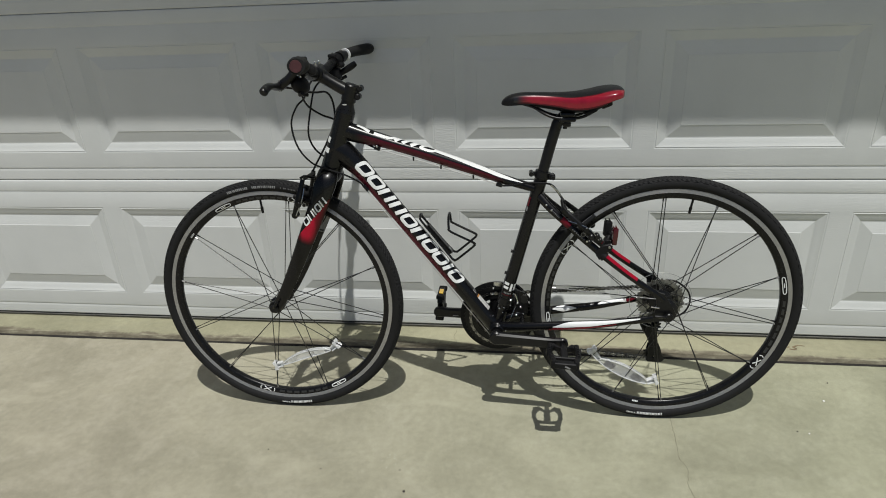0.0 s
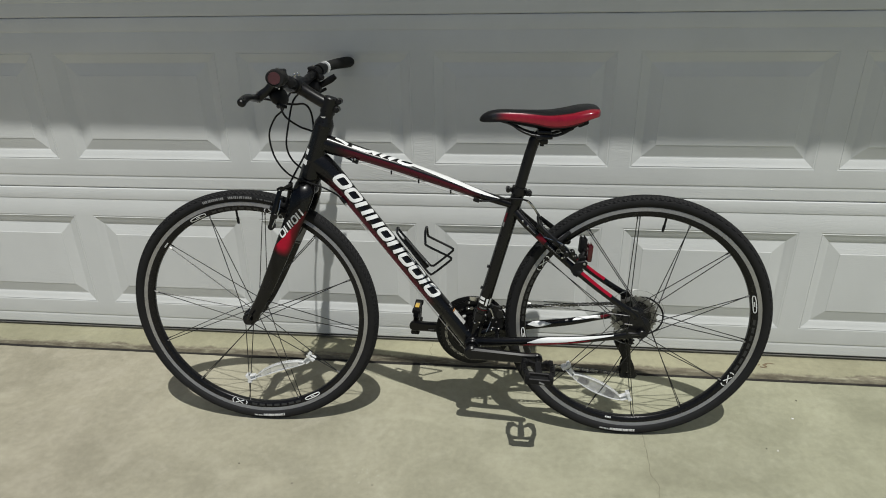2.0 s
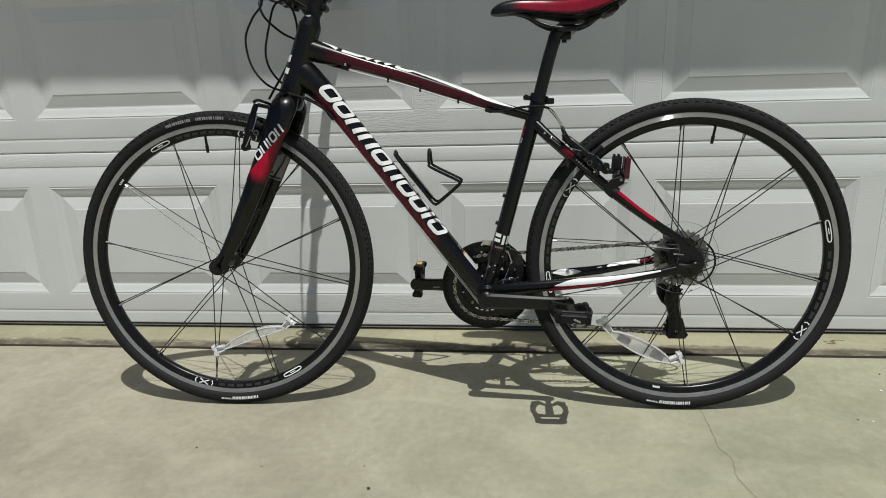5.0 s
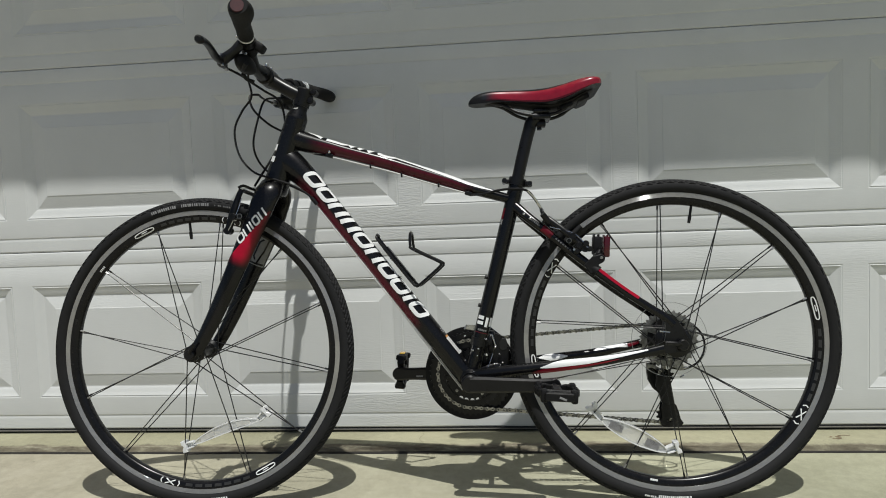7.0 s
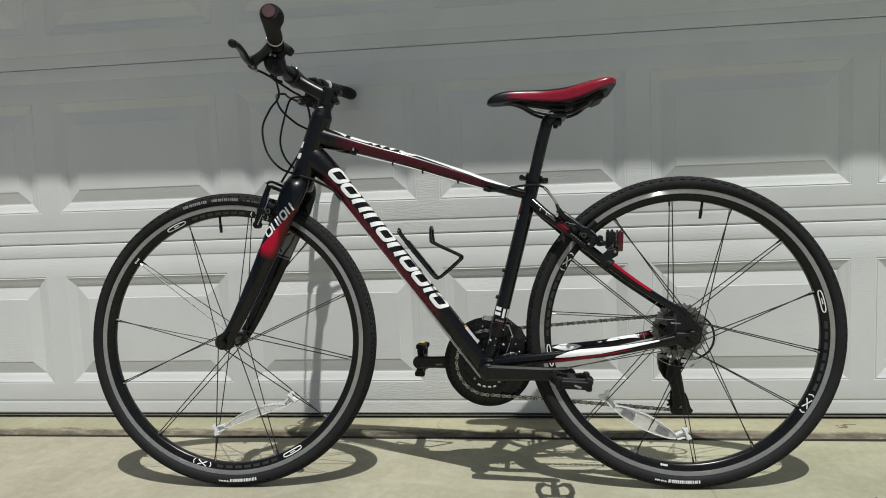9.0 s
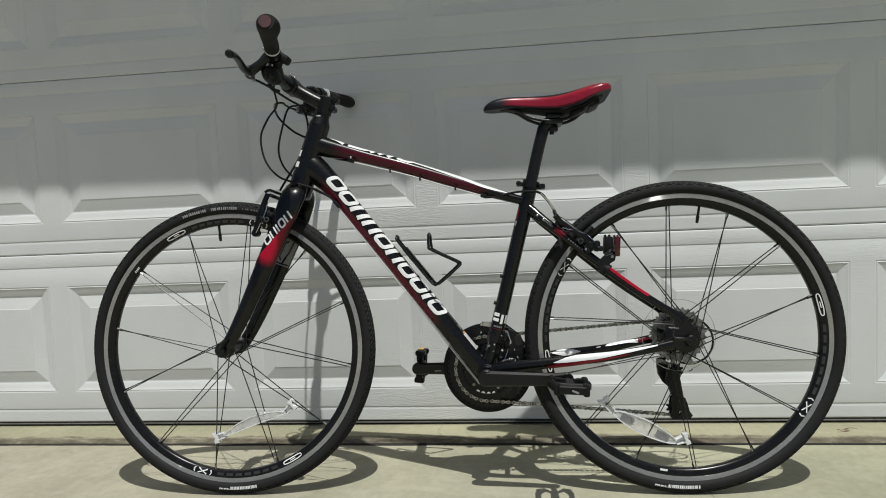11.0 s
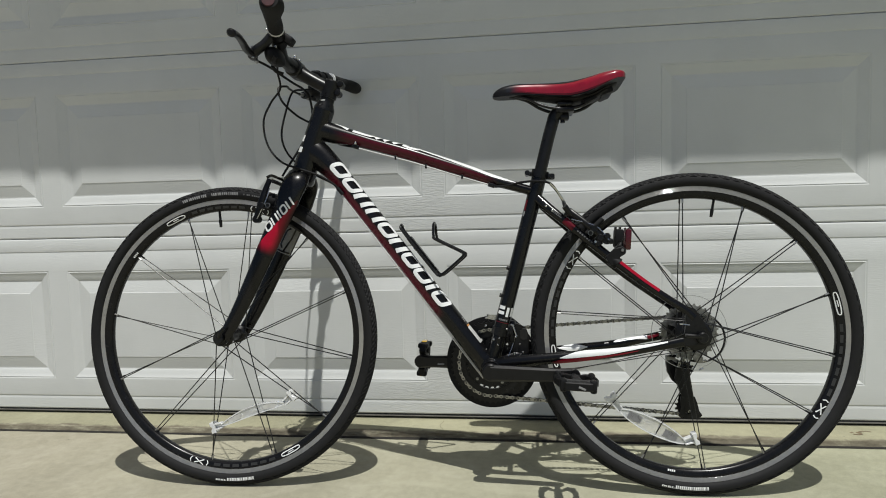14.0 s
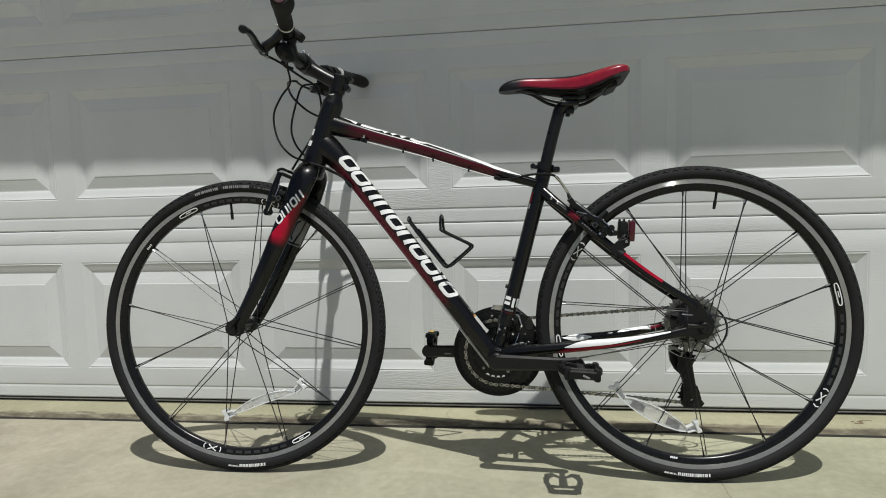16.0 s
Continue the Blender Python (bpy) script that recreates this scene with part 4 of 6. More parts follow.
part("saddle_shell", Tube([(-0.385, 0, 0.876, 0.005, 0.006), (-0.34, 0, 0.873, 0.008, 0.010), (-0.29, 0, 0.867, 0.011, 0.016), (-0.25, 0, 0.861, 0.012, 0.024), (-0.21, 0, 0.864, 0.011, 0.032), (-0.18, 0, 0.877, 0.009, 0.038), (-0.155, 0, 0.889, 0.005, 0.034)], 6).bm(24), PLASTIC, saddle, "black plastic shell under the cover")
part("saddle_base", join(block((0.07, 0.05, 0.014), (-0.197, 0, 0.866), 0.005, pose(0, 0, 0, 0, -22, 0)), block((0.028, 0.07, 0.018), (-0.176, 0, 0.873), 0.005, pose(0, 0, 0, 0, -22, 0)), block((0.03, 0.03, 0.010), (-0.210, -0.018, 0.855), 0.003, pose(0, 0, 0, 0, -25, 0))), PLASTIC, saddle, "black plastic saddle base")

# headset, stem, bar
# the highlight on the spacer's near side, laid on as a bright arc
part("spacer_mark", band(lambda u, v, lift: (HT(0.8805 + u) + (0.0172 + lift) * math.cos(radians(v)), -(0.0172 + lift) * math.sin(radians(v)), 0.8805 + u), [0.0, 0.003], lambda u: 85, lambda u: 145, 8), SILVERTAPE, bicycle, "small painted highlight on the headset spacer")
part("headset_cover", join(Tube([(HT(0.861), 0, 0.861, 0.0245), (HT(0.866), 0, 0.866, 0.0238), (HT(0.880), 0, 0.880, 0.0172), (HT(0.884), 0, 0.884, 0.0168), (HT(0.892), 0, 0.892, 0.0168)], 1).bm(24)), SATIN, bicycle)
stem = part("stem", join(Tube([(HT(0.890), 0, 0.890, 0.0188), (HT(0.926), 0, 0.926, 0.0188), (HT(0.929), 0, 0.929, 0.016)], 1).bm(22), Tube([(-0.792, 0, 0.908, 0.0165), (-0.82, 0, 0.923, 0.0155), (-0.852, 0, 0.9425, 0.0155), (-0.872, 0, 0.956, 0.018)], 5).bm(20), disc_y(0.0205, -0.024, 0.024, (-0.877, 0, 0.960), 24, 0.003), block((0.012, 0.012, 0.034), (HT(0.908) + 0.017, 0, 0.909), 0.003), disc_y(0.0078, -0.012, 0.012, (HT(0.899) + 0.022, 0, 0.899), 16, 0.002), disc_y(0.0078, -0.012, 0.012, (HT(0.919) + 0.022, 0, 0.919), 16, 0.002)), SATIN, bicycle)
for z in (0.899, 0.919):
    part("clamp_bolt", rod((HT(z) + 0.022, -0.013, z), (HT(z) + 0.022, 0.013, z), 0.0048, 10), SATIN, stem)
for y in (-0.015, 0.015):
    for dx, dz in ((0.003, 0.021), (-0.020, 0.003)):
        part("clamp_bolt", dome((-0.877 + dx * 0.8, y, 0.960 + dz * 0.8), (-0.877 + dx * 1.15, y, 0.960 + dz * 1.15), 0.0046), CHROME, stem, "chrome bolt")


def pod(centre, size):
    """A smooth moulded housing, flattened above and below."""
    bm = bmesh.new()
    bmesh.ops.create_icosphere(bm, subdivisions=4, radius=1)
    for v in bm.verts:
        q = [math.copysign(abs(k) ** 0.8, k) for k in v.co]
        v.co = (centre[0] + q[0] * size[0] - 0.25 * q[2] * size[2], centre[1] + q[1] * size[1], centre[2] + q[2] * size[2])
    return bm


def bar_line(side):
    return [(-0.877, 0, 0.960), (-0.877, side * 0.04, 0.960), (-0.8745, side * 0.075, 0.9615), (-0.867, side * 0.11, 0.9715), (-0.857, side * 0.15, 0.983), (-0.842, side * 0.20, 0.9915), (-0.826, side * 0.255, 0.9955), (-0.811, side * 0.308, 0.997)]


def turned_bar(side):
    """The bar is turned a little in the stem: its near half points forward."""
    return [(x + 0.046 * y, y, z) if y < 0 else (x - 0.028 * y, y * 1.07, z) for x, y, z in bar_line(side)]


handlebar = part("handlebar", Tube([(*p, 0.0158 if abs(p[1]) < 0.05 else 0.0115) for p in turned_bar(-1)[::-1] + turned_bar(1)[1:]], 8, None).bm(18), SATIN, bicycle, "black flat bar swept back")
for side in (-1, 1):
    line = np.array(smooth_line(turned_bar(side), 10))
    y = np.abs(line[:, 1])
    pt = lambda d, dx=0.0, dz=0.0: tuple(np.array([np.interp(d, y, line[:, k]) for k in range(3)]) + (dx, 0, dz))
    grip_rows = [(0.184, 0.0150, 0.0150), (0.188, 0.0163, 0.0163), (0.210, 0.0158, 0.0158), (0.235, 0.0163, 0.0165), (0.256, 0.0192, 0.0172), (0.274, 0.0222, 0.0178), (0.290, 0.0226, 0.0178), (0.302, 0.0206, 0.0168), (0.3078, 0.0182, 0.0154)]
    reach, slim = (1.07, 0.86) if side > 0 else (1.0, 1.0)
    gp = lambda d, dx=0.0: pt(d * reach, dx)
    grip = part("grip", Tube([(*gp(d, 0.0065 * min(1, max(0, (d - 0.235) / 0.045)) - 0.0025 * max(0, (d - 0.296) / 0.012)), r * slim, r2 * slim) for d, r, r2 in grip_rows], 5, (0, 0, 1)).bm(24), GRIP, handlebar, "black rubber grip")
    end = np.array(gp(0.308, 0.0030))
    ax = np.array(gp(0.308)) - np.array(gp(0.29))
    ax /= np.linalg.norm(ax)
    part("end_cap", rod(tuple(end - ax * 0.004), tuple(end + ax * 0.0030), 0.0130 * slim, 24, 0.0120 * slim), CAP, grip, "brownish black end cap")
    part("grip_ring", Tube([(*gp(0.1805), 0.0166), (*gp(0.1845), 0.0166)], 1, None).bm(22), WHITE, grip, "white grip ring")
    # brake lever
    lever = part("brake_lever", join(Tube([(*pt(0.158), 0.0165), (*pt(0.176), 0.0165)], 1, None).bm(20), Tube([(*pt(0.167, -0.012, -0.006), 0.010, 0.009), (-0.886, side * 0.170, 0.963, 0.0105, 0.0095), (-0.902, side * 0.172, 0.951, 0.0115, 0.010), (-0.912, side * 0.168, 0.944, 0.0105, 0.010), (-0.913, side * 0.155, 0.942, 0.0075, 0.008)], 5, None).bm(14)), SATIN, handlebar, "black alloy brake lever")
    part("lever_blade", Tube([(-0.911, side * 0.172, 0.945, 0.0080, 0.0100), (-0.913, side * 0.195, 0.9465, 0.0075, 0.0095), (-0.909, side * 0.225, 0.9515, 0.0066, 0.0090), (-0.905, side * 0.255, 0.953, 0.0064, 0.0088), (-0.903, side * 0.278, 0.950, 0.0068, 0.0090), (-0.902, side * 0.291, 0.9465, 0.0080, 0.0092), (-0.902, side * 0.2965, 0.9455, 0.005, 0.006)], 6, None).bm(14), SATIN, lever)
    part("barrel_adjuster", rod((-0.913, side * 0.158, 0.942), (-0.915, side * 0.138, 0.939), 0.0048, 12), STEEL, lever, "bright barrel adjuster")
    part("pivot_bolt", rod((-0.908, side * 0.176, 0.935), (-0.908, side * 0.176, 0.959), 0.0034, 8), STEEL, lever, "bright pivot bolt")
    for d, dx, dz in ((0.160, -0.013, 0.010), (0.174, -0.016, 0.004)):
        part("clamp_bolt", dome(pt(d, dx, dz), pt(d, dx * 1.22, dz * 1.22), 0.0030), CHROME, lever, "bright clamp bolt")
    # shifter pod under the bar, with its window on top
    shifter = part("shifter", join(Tube([(*pt(0.128), 0.0165), (*pt(0.150), 0.0165)], 1, None).bm(20), pod((-0.873, side * 0.143, 0.945), (0.0185, 0.027, 0.0195)), block((0.030, 0.030, 0.014) if side < 0 else (0.024, 0.026, 0.010), pt(0.137, -0.004, 0.0185 if side < 0 else 0.0130), 0.004)), PLASTIC, handlebar, "black plastic trigger shifter")
    part("trigger", join(wire_bm([(-0.872, side * 0.150, 0.930), (-0.866, side * 0.172, 0.926), (-0.853, side * 0.190, 0.932)], 0.0045, 5, 8), wire_bm([(-0.882, side * 0.135, 0.929), (-0.880, side * 0.120, 0.922), (-0.868, side * 0.110, 0.918)], 0.0042, 5, 8)), PLASTIC, shifter, "black shift trigger")
    part("shifter_window", join(block((0.026, 0.026, 0.018) if side < 0 else (0.020, 0.024, 0.014), pt(0.146, 0.022, -0.004) if side < 0 else pt(0.140, 0.013, -0.010), 0.005, pose(0, 0, 0, 0, 35, 0)), block((0.020, 0.018, 0.014), pt(0.146, 0.010, 0.0) if side < 0 else pt(0.140, 0.006, -0.006), 0.004)), PLASTIC, shifter, "black indicator housing")
    if side > 0:
        part("trigger", Tube([(-0.872, 0.150, 0.938, 0.005, 0.008), (-0.850, 0.152, 0.948, 0.0045, 0.008), (-0.828, 0.152, 0.960, 0.004, 0.009), (-0.814, 0.151, 0.969, 0.003, 0.007)], 5, None).bm(12), SATIN, shifter, "black thumb paddle")
    part("clamp_screw", rod(pt(0.139, -0.006, 0.025 if side < 0 else 0.017), pt(0.139, -0.006, 0.0275 if side < 0 else 0.0195), 0.0035, 8), STEEL, shifter, "bright screw")
    for d, dx, dz in ((0.151, -0.016, -0.006), (0.160, -0.020, -0.004), (0.153, -0.004, -0.018)):
        part("lever_screw", dome(pt(d, dx, dz), pt(d, dx * 1.2, dz * 1.2), 0.0026), CHROME, lever, "small bright screw")

# cables
for name, pts, r in (("brake_cable", [(-0.915, -0.140, 0.9393), (-0.909, -0.134, 0.9385), (-0.894, -0.110, 0.932), (-0.879, -0.08, 0.9220), (-0.868, -0.04, 0.916), (-0.859, -0.002, 0.9125), (-0.851, 0.016, 0.897), (-0.848, 0.026, 0.866), (-0.850, 0.020, 0.832), (-0.872, 0.01, 0.782), (-0.899, 0.0, 0.735), (-0.912, -0.005, 0.712)], 0.0026), ("gear_cable", [(-0.876, -0.118, 0.944), (-0.890, -0.085, 0.932), (-0.899, -0.045, 0.905), (-0.930, -0.022, 0.880), (-0.949, -0.02, 0.838), (-0.938, -0.025, 0.782), (-0.905, -0.032, 0.742), (-0.862, -0.036, 0.724), (-0.82, -0.034, 0.709), (-0.785, -0.027, 0.688), (-0.772, -0.024, 0.672)], 0.0024), ("gear_cable", [(-0.876, 0.118, 0.944), (-0.890, 0.08, 0.934), (-0.897, 0.03, 0.915), (-0.905, 0.008, 0.868), (-0.914, 0.0, 0.810), (-0.905, 0.008, 0.770), (-0.880, 0.024, 0.740), (-0.845, 0.034, 0.718), (-0.80, 0.030, 0.694), (-0.774, 0.024, 0.672)], 0.0024), ("brake_cable", [(-0.915, 0.138, 0.939), (-0.918, 0.10, 0.936), (-0.912, 0.05, 0.930), (-0.906, 0.015, 0.926), (-0.917, -0.008, 0.916), (-0.907, -0.012, 0.884), (-0.880, 0.012, 0.855), (-0.850, 0.031, 0.838), (-0.81, 0.029, 0.806), (-0.782, 0.014, 0.786), (-0.745, -0.010, 0.774)], 0.0026)):
    part(name, wire_bm(pts, r, 7, 8), PLASTIC, bicycle, "thin black cable housing")
part("bare_cable", wire_bm([(-0.729, -0.017, 0.7690), (-0.69, -0.0165, 0.7575), (-0.60, -0.016, 0.7315), (-0.52, -0.0145, 0.7045), (-0.428, -0.012, 0.6755)], 0.0016, 4, 6), CABLE, bicycle, "bright steel cable under the top tube")
part("stop_bolt", dome((-0.733, -0.018, 0.779), (-0.733, -0.0240, 0.779), 0.0036), CHROME, bicycle, "bright bolt of the cable stop")
for x, z in ((-0.734, 0.772), (-0.428, 0.6755)):
    part("cable_stop", block((0.016, 0.010, 0.009), (x, -0.016, z), 0.002, pose(0, 0, 0, 0, 18, 0)), SATIN, bicycle)
for x, z in ((-0.643, 0.7445), (-0.574, 0.7225), (-0.493, 0.6965)):
    part("cable_guide", block((0.004, 0.006, 0.010), (x, -0.016, z), 0.001), SATIN, bicycle)
for y in (-0.023, 0.023):
    part("cable_stop", rod((-0.776, y, 0.679), (-0.764, y, 0.664), 0.0045, 10), SATIN, bicycle)
    part("bare_cable", wire_bm([(-0.767, y * 0.9, 0.661), (-0.606, y * 0.55, 0.448), (-0.485, y * 0.4, 0.286), (-0.455, y * 0.35, 0.246)], 0.0011, 6, 6), CABLE, bicycle, "bright steel cable under the down tube")
part("brake_cable", wire_bm([(-0.424, -0.012, 0.6725), (-0.395, -0.014, 0.6735), (-0.36, -0.019, 0.680), (-0.325, -0.022, 0.681), (-0.300, -0.018, 0.676), (-0.285, -0.010, 0.660), (-0.268, -0.004, 0.632), (-0.262, -0.002, 0.622)], 0.0026, 7, 8), PLASTIC, bicycle, "black rear brake cable")
part("brake_noodle", wire_bm([(-0.300, -0.018, 0.676), (-0.286, -0.011, 0.661), (-0.268, -0.004, 0.634)], 0.003, 7, 8), CHROME, bicycle, "bright cable end")


# ---- fork ----
def plane_of(tube):
    """The near flank of a tube, addressed by x and z."""
    def surface(x, z, lift):
        k = int(np.argmin((tube.p[:, 0] - x) ** 2 + (tube.p[:, 2] - z) ** 2))
        d = np.array((x - tube.p[k, 0], 0, z - tube.p[k, 2]))
        s = tube.s[k] + d @ tube.t[k]
        w = (d @ tube.a[k]) / tube.ra[k]
        return tube.at(s, math.degrees(math.acos(max(-0.98, min(0.98, w)))), lift)
    return surface


fork = part("fork", join(Tube([(HT(0.717), 0, 0.717, 0.0285, 0.0285), (HT(0.712), 0, 0.712, 0.029, 0.030), (HT(0.703) - 0.001, 0, 0.703, 0.030, 0.036), (-0.8715, 0, 0.694, 0.026, 0.040), (-0.873, 0, 0.688, 0.018, 0.034)], 5).bm(28)), BLACK, bicycle, "black fork with red and white decals")
for side in (-1, 1):
    leg = Tube([(-0.866, side * 0.020, 0.712, 0.026, 0.016), (-0.869, side * 0.038, 0.694, 0.0285, 0.016), (-0.878, side * 0.047, 0.668, 0.0275, 0.013), (-0.893, side * 0.050, 0.630, 0.0255, 0.0125), (-0.920, side * 0.0515, 0.571, 0.0232, 0.012), (-0.952, side * 0.053, 0.502, 0.0205, 0.0115), (-0.988, side * 0.0535, 0.428, 0.0178, 0.0105), (-1.015, side * 0.054, 0.378, 0.0158, 0.009), (-1.032, side * 0.054, 0.352, 0.015, 0.0075), (-1.044, side * 0.054, 0.336, 0.0125, 0.006)], 8)
    blade = part("fork_blade", leg.bm(22), BLACK, fork)
    lsurf = lambda u, v, lift, q=leg: q.at(u, v, lift)
    zat = lambda z, q=leg: float(np.interp(-z, -q.p[:, 2], q.s))
    near = 1 if side < 0 else -1
    half = lambda u, q=leg: float(np.interp(u, q.s, q.ra))
    lean = lambda u, w, lift, q=leg: q.at(u, math.degrees(math.acos(max(-0.97, min(0.97, w / half(u))))) * near, lift)
    flank = lambda u, v, lift: lean(u, v * half(u), lift)
    upper = lambda u: max(-0.95, (0.022 - 0.345 * (u - 0.066)) / half(u))
    part("stripe", band(flank, along(0.066, zat(0.530), 40), lambda u: 0.97, upper, 12), FORKRED, blade, "red patch that fades to black")
    if side < 0:
        flat = plane_of(leg)
        e1, e2 = np.array((0.688, 0.726)), np.array((-0.53, 0.90))
        p0 = np.array((-0.9262, 0.5800))
        for kind, x0, w in (("ring", 0.001, 0.0165), ("pair", 0.0235, 0.0135), ("bar", 0.0445, 0.0), ("ring", 0.0525, 0.0135), ("pair", 0.0725, 0.0120)):
            h = 0.0155
            if kind == "ring":
                lines = [([(x0 + w / 2 + w / 2 * math.copysign(abs(math.cos(f)) ** 0.5, math.cos(f)), h / 2 + h / 2 * math.copysign(abs(math.sin(f)) ** 0.5, math.sin(f))) for f in along(0, 2 * math.pi * 23 / 24, 24)], True)]
            else:
                lines = [([(x, -0.001), (x, h / 2), (x, h + 0.001)], False) for x in ((x0,) if kind == "bar" else (x0, x0 + w))]
            pieces = [stroke(flat, [p0 + e1 * x + e2 * y for x, y in line], 0.0040, closed, 0.0010) for line, closed in lines]
            part("emblem_shape", join(*pieces), WHITE, blade, "white emblem shape")
    else:
        a, b = zat(0.606), zat(0.536)
        part("print_mark", band(lsurf, along(a, b, 10), lambda u: 22, lambda u: 150, 12, 0.0006), GREY, blade, "grey badge")
        at_mm = lambda u, v, lift, q=leg: q.at(u, v * 3000, lift)
        part("print_mark", join(stroke(at_mm, [(a - 0.002, 0.018), (0.5 * (a + b), 0.020), (b - 0.004, 0.026)], 0.0034, False, 0.0012), stroke(at_mm, [(a + 0.014, 0.028), (a + 0.022, 0.034), (b - 0.020, 0.036), (b - 0.012, 0.031)], 0.0034, False, 0.0012), stroke(at_mm, [(b - 0.006, 0.010), (b - 0.004, 0.030), (b - 0.005, 0.048)], 0.0040, False, 0.0012)), BLACK, blade, "black mark on the badge")
    ex, ez = -1.0155, 0.3635
    part("fork_eyelet", join(lathe([(0.0028, -0.0035), (0.0062, -0.0035), (0.0062, 0.0035), (0.0028, 0.0035)], 14, (ex, side * 0.055, ez)), rod((ex - 0.003, side * 0.055, ez - 0.004), (ex - 0.014, side * 0.055, ez - 0.008), 0.0042, 8)), SATIN, fork, "small black eyelet")
    part("fork_tip", plate(circle(-1.043, 0.343, 0.0175, 20), side * 0.0545 - 0.004, side * 0.0545 + 0.004, 0.001), SATIN, fork)
for k in range(2):
    part("print_mark", band(lambda u, v, lift: head.at(u, v, lift), along(0.045 + 0.026 * k, 0.058 + 0.028 * k, 3), lambda u: 20 - 10 * k, lambda u: 62 - 10 * k, 4), WHITE, bicycle.children[0], "white badge print")


# ---- wheels ----
R_TYRE, R_NIP = 0.348, 0.2935


def tyre_mesh():
    """A round tread: slanted shoulder grooves and a row of short slots above a plain sidewall."""
    blocks, per = 94, 10
    half = [0, 9, 18, 24, 32, 40, 48, 55, 58.5, 60, 66, 67.5, 76, 90, 104, 118, 131, 144]
    angles = [-d for d in half[:0:-1]] + half
    n = blocks * per
    verts, faces = [], []
    for i in range(n):
        f = 2 * math.pi * i / n
        for deg in angles:
            a, side = math.radians(deg), 0.5 if deg > 0 else 0.0
            h = 0.0175 if abs(deg) < 92 else 0.0150
            ph = (i / per + side) % 1.0
            cut = 0.0
            if 59 < abs(deg) < 67:
                cut = 0.0014 if ph < 0.60 else 0.0
            elif 20 < abs(deg) < 56:
                cut = 0.0021 if (2 * ph + (abs(deg) - 24) / 34 + 0.7) % 1.0 < 0.34 else 0.0
            r, y = R_TYRE - 0.0175 + (h - cut) * math.cos(a), (0.0175 - cut) * math.sin(a)
            verts.append((r * math.cos(f), y, r * math.sin(f)))
    c = len(angles)
    for i in range(n):
        p, q = i * c, (i + 1) % n * c
        faces += [(p + k, p + k + 1, q + k + 1, q + k) for k in range(c - 1)] + [(p + c - 1, p, q, q + c - 1)]
    me = bpy.data.meshes.new("tyre")
    me.from_pydata(verts, [], faces)
    bm = bmesh.new()
    bm.from_mesh(me)
    bpy.data.meshes.remove(me)
    bmesh.ops.recalc_face_normals(bm, faces=bm.faces)
    return mesh_of("tyre", bm, RUBBER, 30)


def rim_mesh():
    half = [(0.2925, 0.0045), (0.2940, 0.0075), (0.2985, 0.0100), (0.3060, 0.0116), (0.3185, 0.0118), (0.3195, 0.0108)]
    return mesh_of("rim", lathe([(r, -y) for r, y in half] + [(r, y) for r, y in half[::-1]], 180), SATIN_RIM, 40)


def track_mesh(side):
    """A machined band: fine turned ridges all round."""
    r0, r1, ridges = 0.3085, 0.3185, 6
    face = [(r0 + (r1 - r0) * k / (ridges * 6), side * (0.0122 + 0.00024 * math.sin(2 * math.pi * k / 6))) for k in range(ridges * 6 + 1)]
    return mesh_of("brake_track", lathe([(r0 - 0.0002, side * 0.0112)] + face + [(r1 + 0.0002, side * 0.0112)], 220), TURNED, 60)


TURNED = worn(mat("turned_alloy", (0.36, 0.358, 0.354), 0.08, 0.55), (0.36, 0.358, 0.354), 0.12, 140, (0.065, 0.09))
SATIN_RIM = worn(mat("gloss_black_rim", (0.007, 0.007, 0.0075), 0.25, spec=0.25), (0.007, 0.007, 0.0075), 0.25, 60, (0.18, 0.3))
TYRE, RIM, TRACK_N, TRACK_F = tyre_mesh(), rim_mesh(), track_mesh(-1), track_mesh(1)


def rim_surf(u, v, lift):
    """u: degrees round the wheel, v: radius; the near flank of rim or tyre."""
    r = v
    if r < 0.3205:
        y = -float(np.interp(r, [0.294, 0.2985, 0.306, 0.3185], [0.0075, 0.0100, 0.0116, 0.0118]))
    else:
        c = max(-1, min(1, (r - (R_TYRE - 0.0175)) / 0.0175))
        y = -0.0175 * math.sqrt(max(0, 1 - c * c))
    return (r * math.cos(radians(u)), y - lift, r * math.sin(radians(u)))


def arc_marks(parent, name, a0, a1, r0, r1, count, material, label, gap=0.3):
    """A row of plain bars that follow the wheel's arc."""
    step = (a1 - a0) / count
    for k in range(count):
        a, b = a0 + step * k, a0 + step * (k + 1 - gap)
        part(name, band(rim_surf, along(a, b, 3), lambda u: r0, lambda u: r1, 3, 0.0005), material, parent, label)


def print_row(parent, a0, a1, r0, r1, sizes, material, label):
    """A printed line as plain slanted bars of uneven width; sizes gives each bar's share of the height, 0 a gap."""
    rng = random.Random(len(sizes))
    step = (a1 - a0) / len(sizes)
    for k, h in enumerate(sizes):
        if not h:
            continue
        w = step * rng.uniform(0.42, 0.82)
        b0 = a0 + step * k
        lean_by = 0.12 * step
        top_r = r0 + (r1 - r0) * h
        bm = bmesh.new()
        rows = [[bm.verts.new(rim_surf(u + lean_by * v / 3, r0 + (top_r - r0) * v / 3, 0.0006)) for v in range(4)] for u in (b0, b0 + w / 2, b0 + w)]
        for p, q in zip(rows, rows[1:]):
            for v in range(3):
                bm.faces.new((p[v], p[v + 1], q[v + 1], q[v]))
        bmesh.ops.recalc_face_normals(bm, faces=bm.faces)
        part("sidewall_mark", bm, material, parent, label)


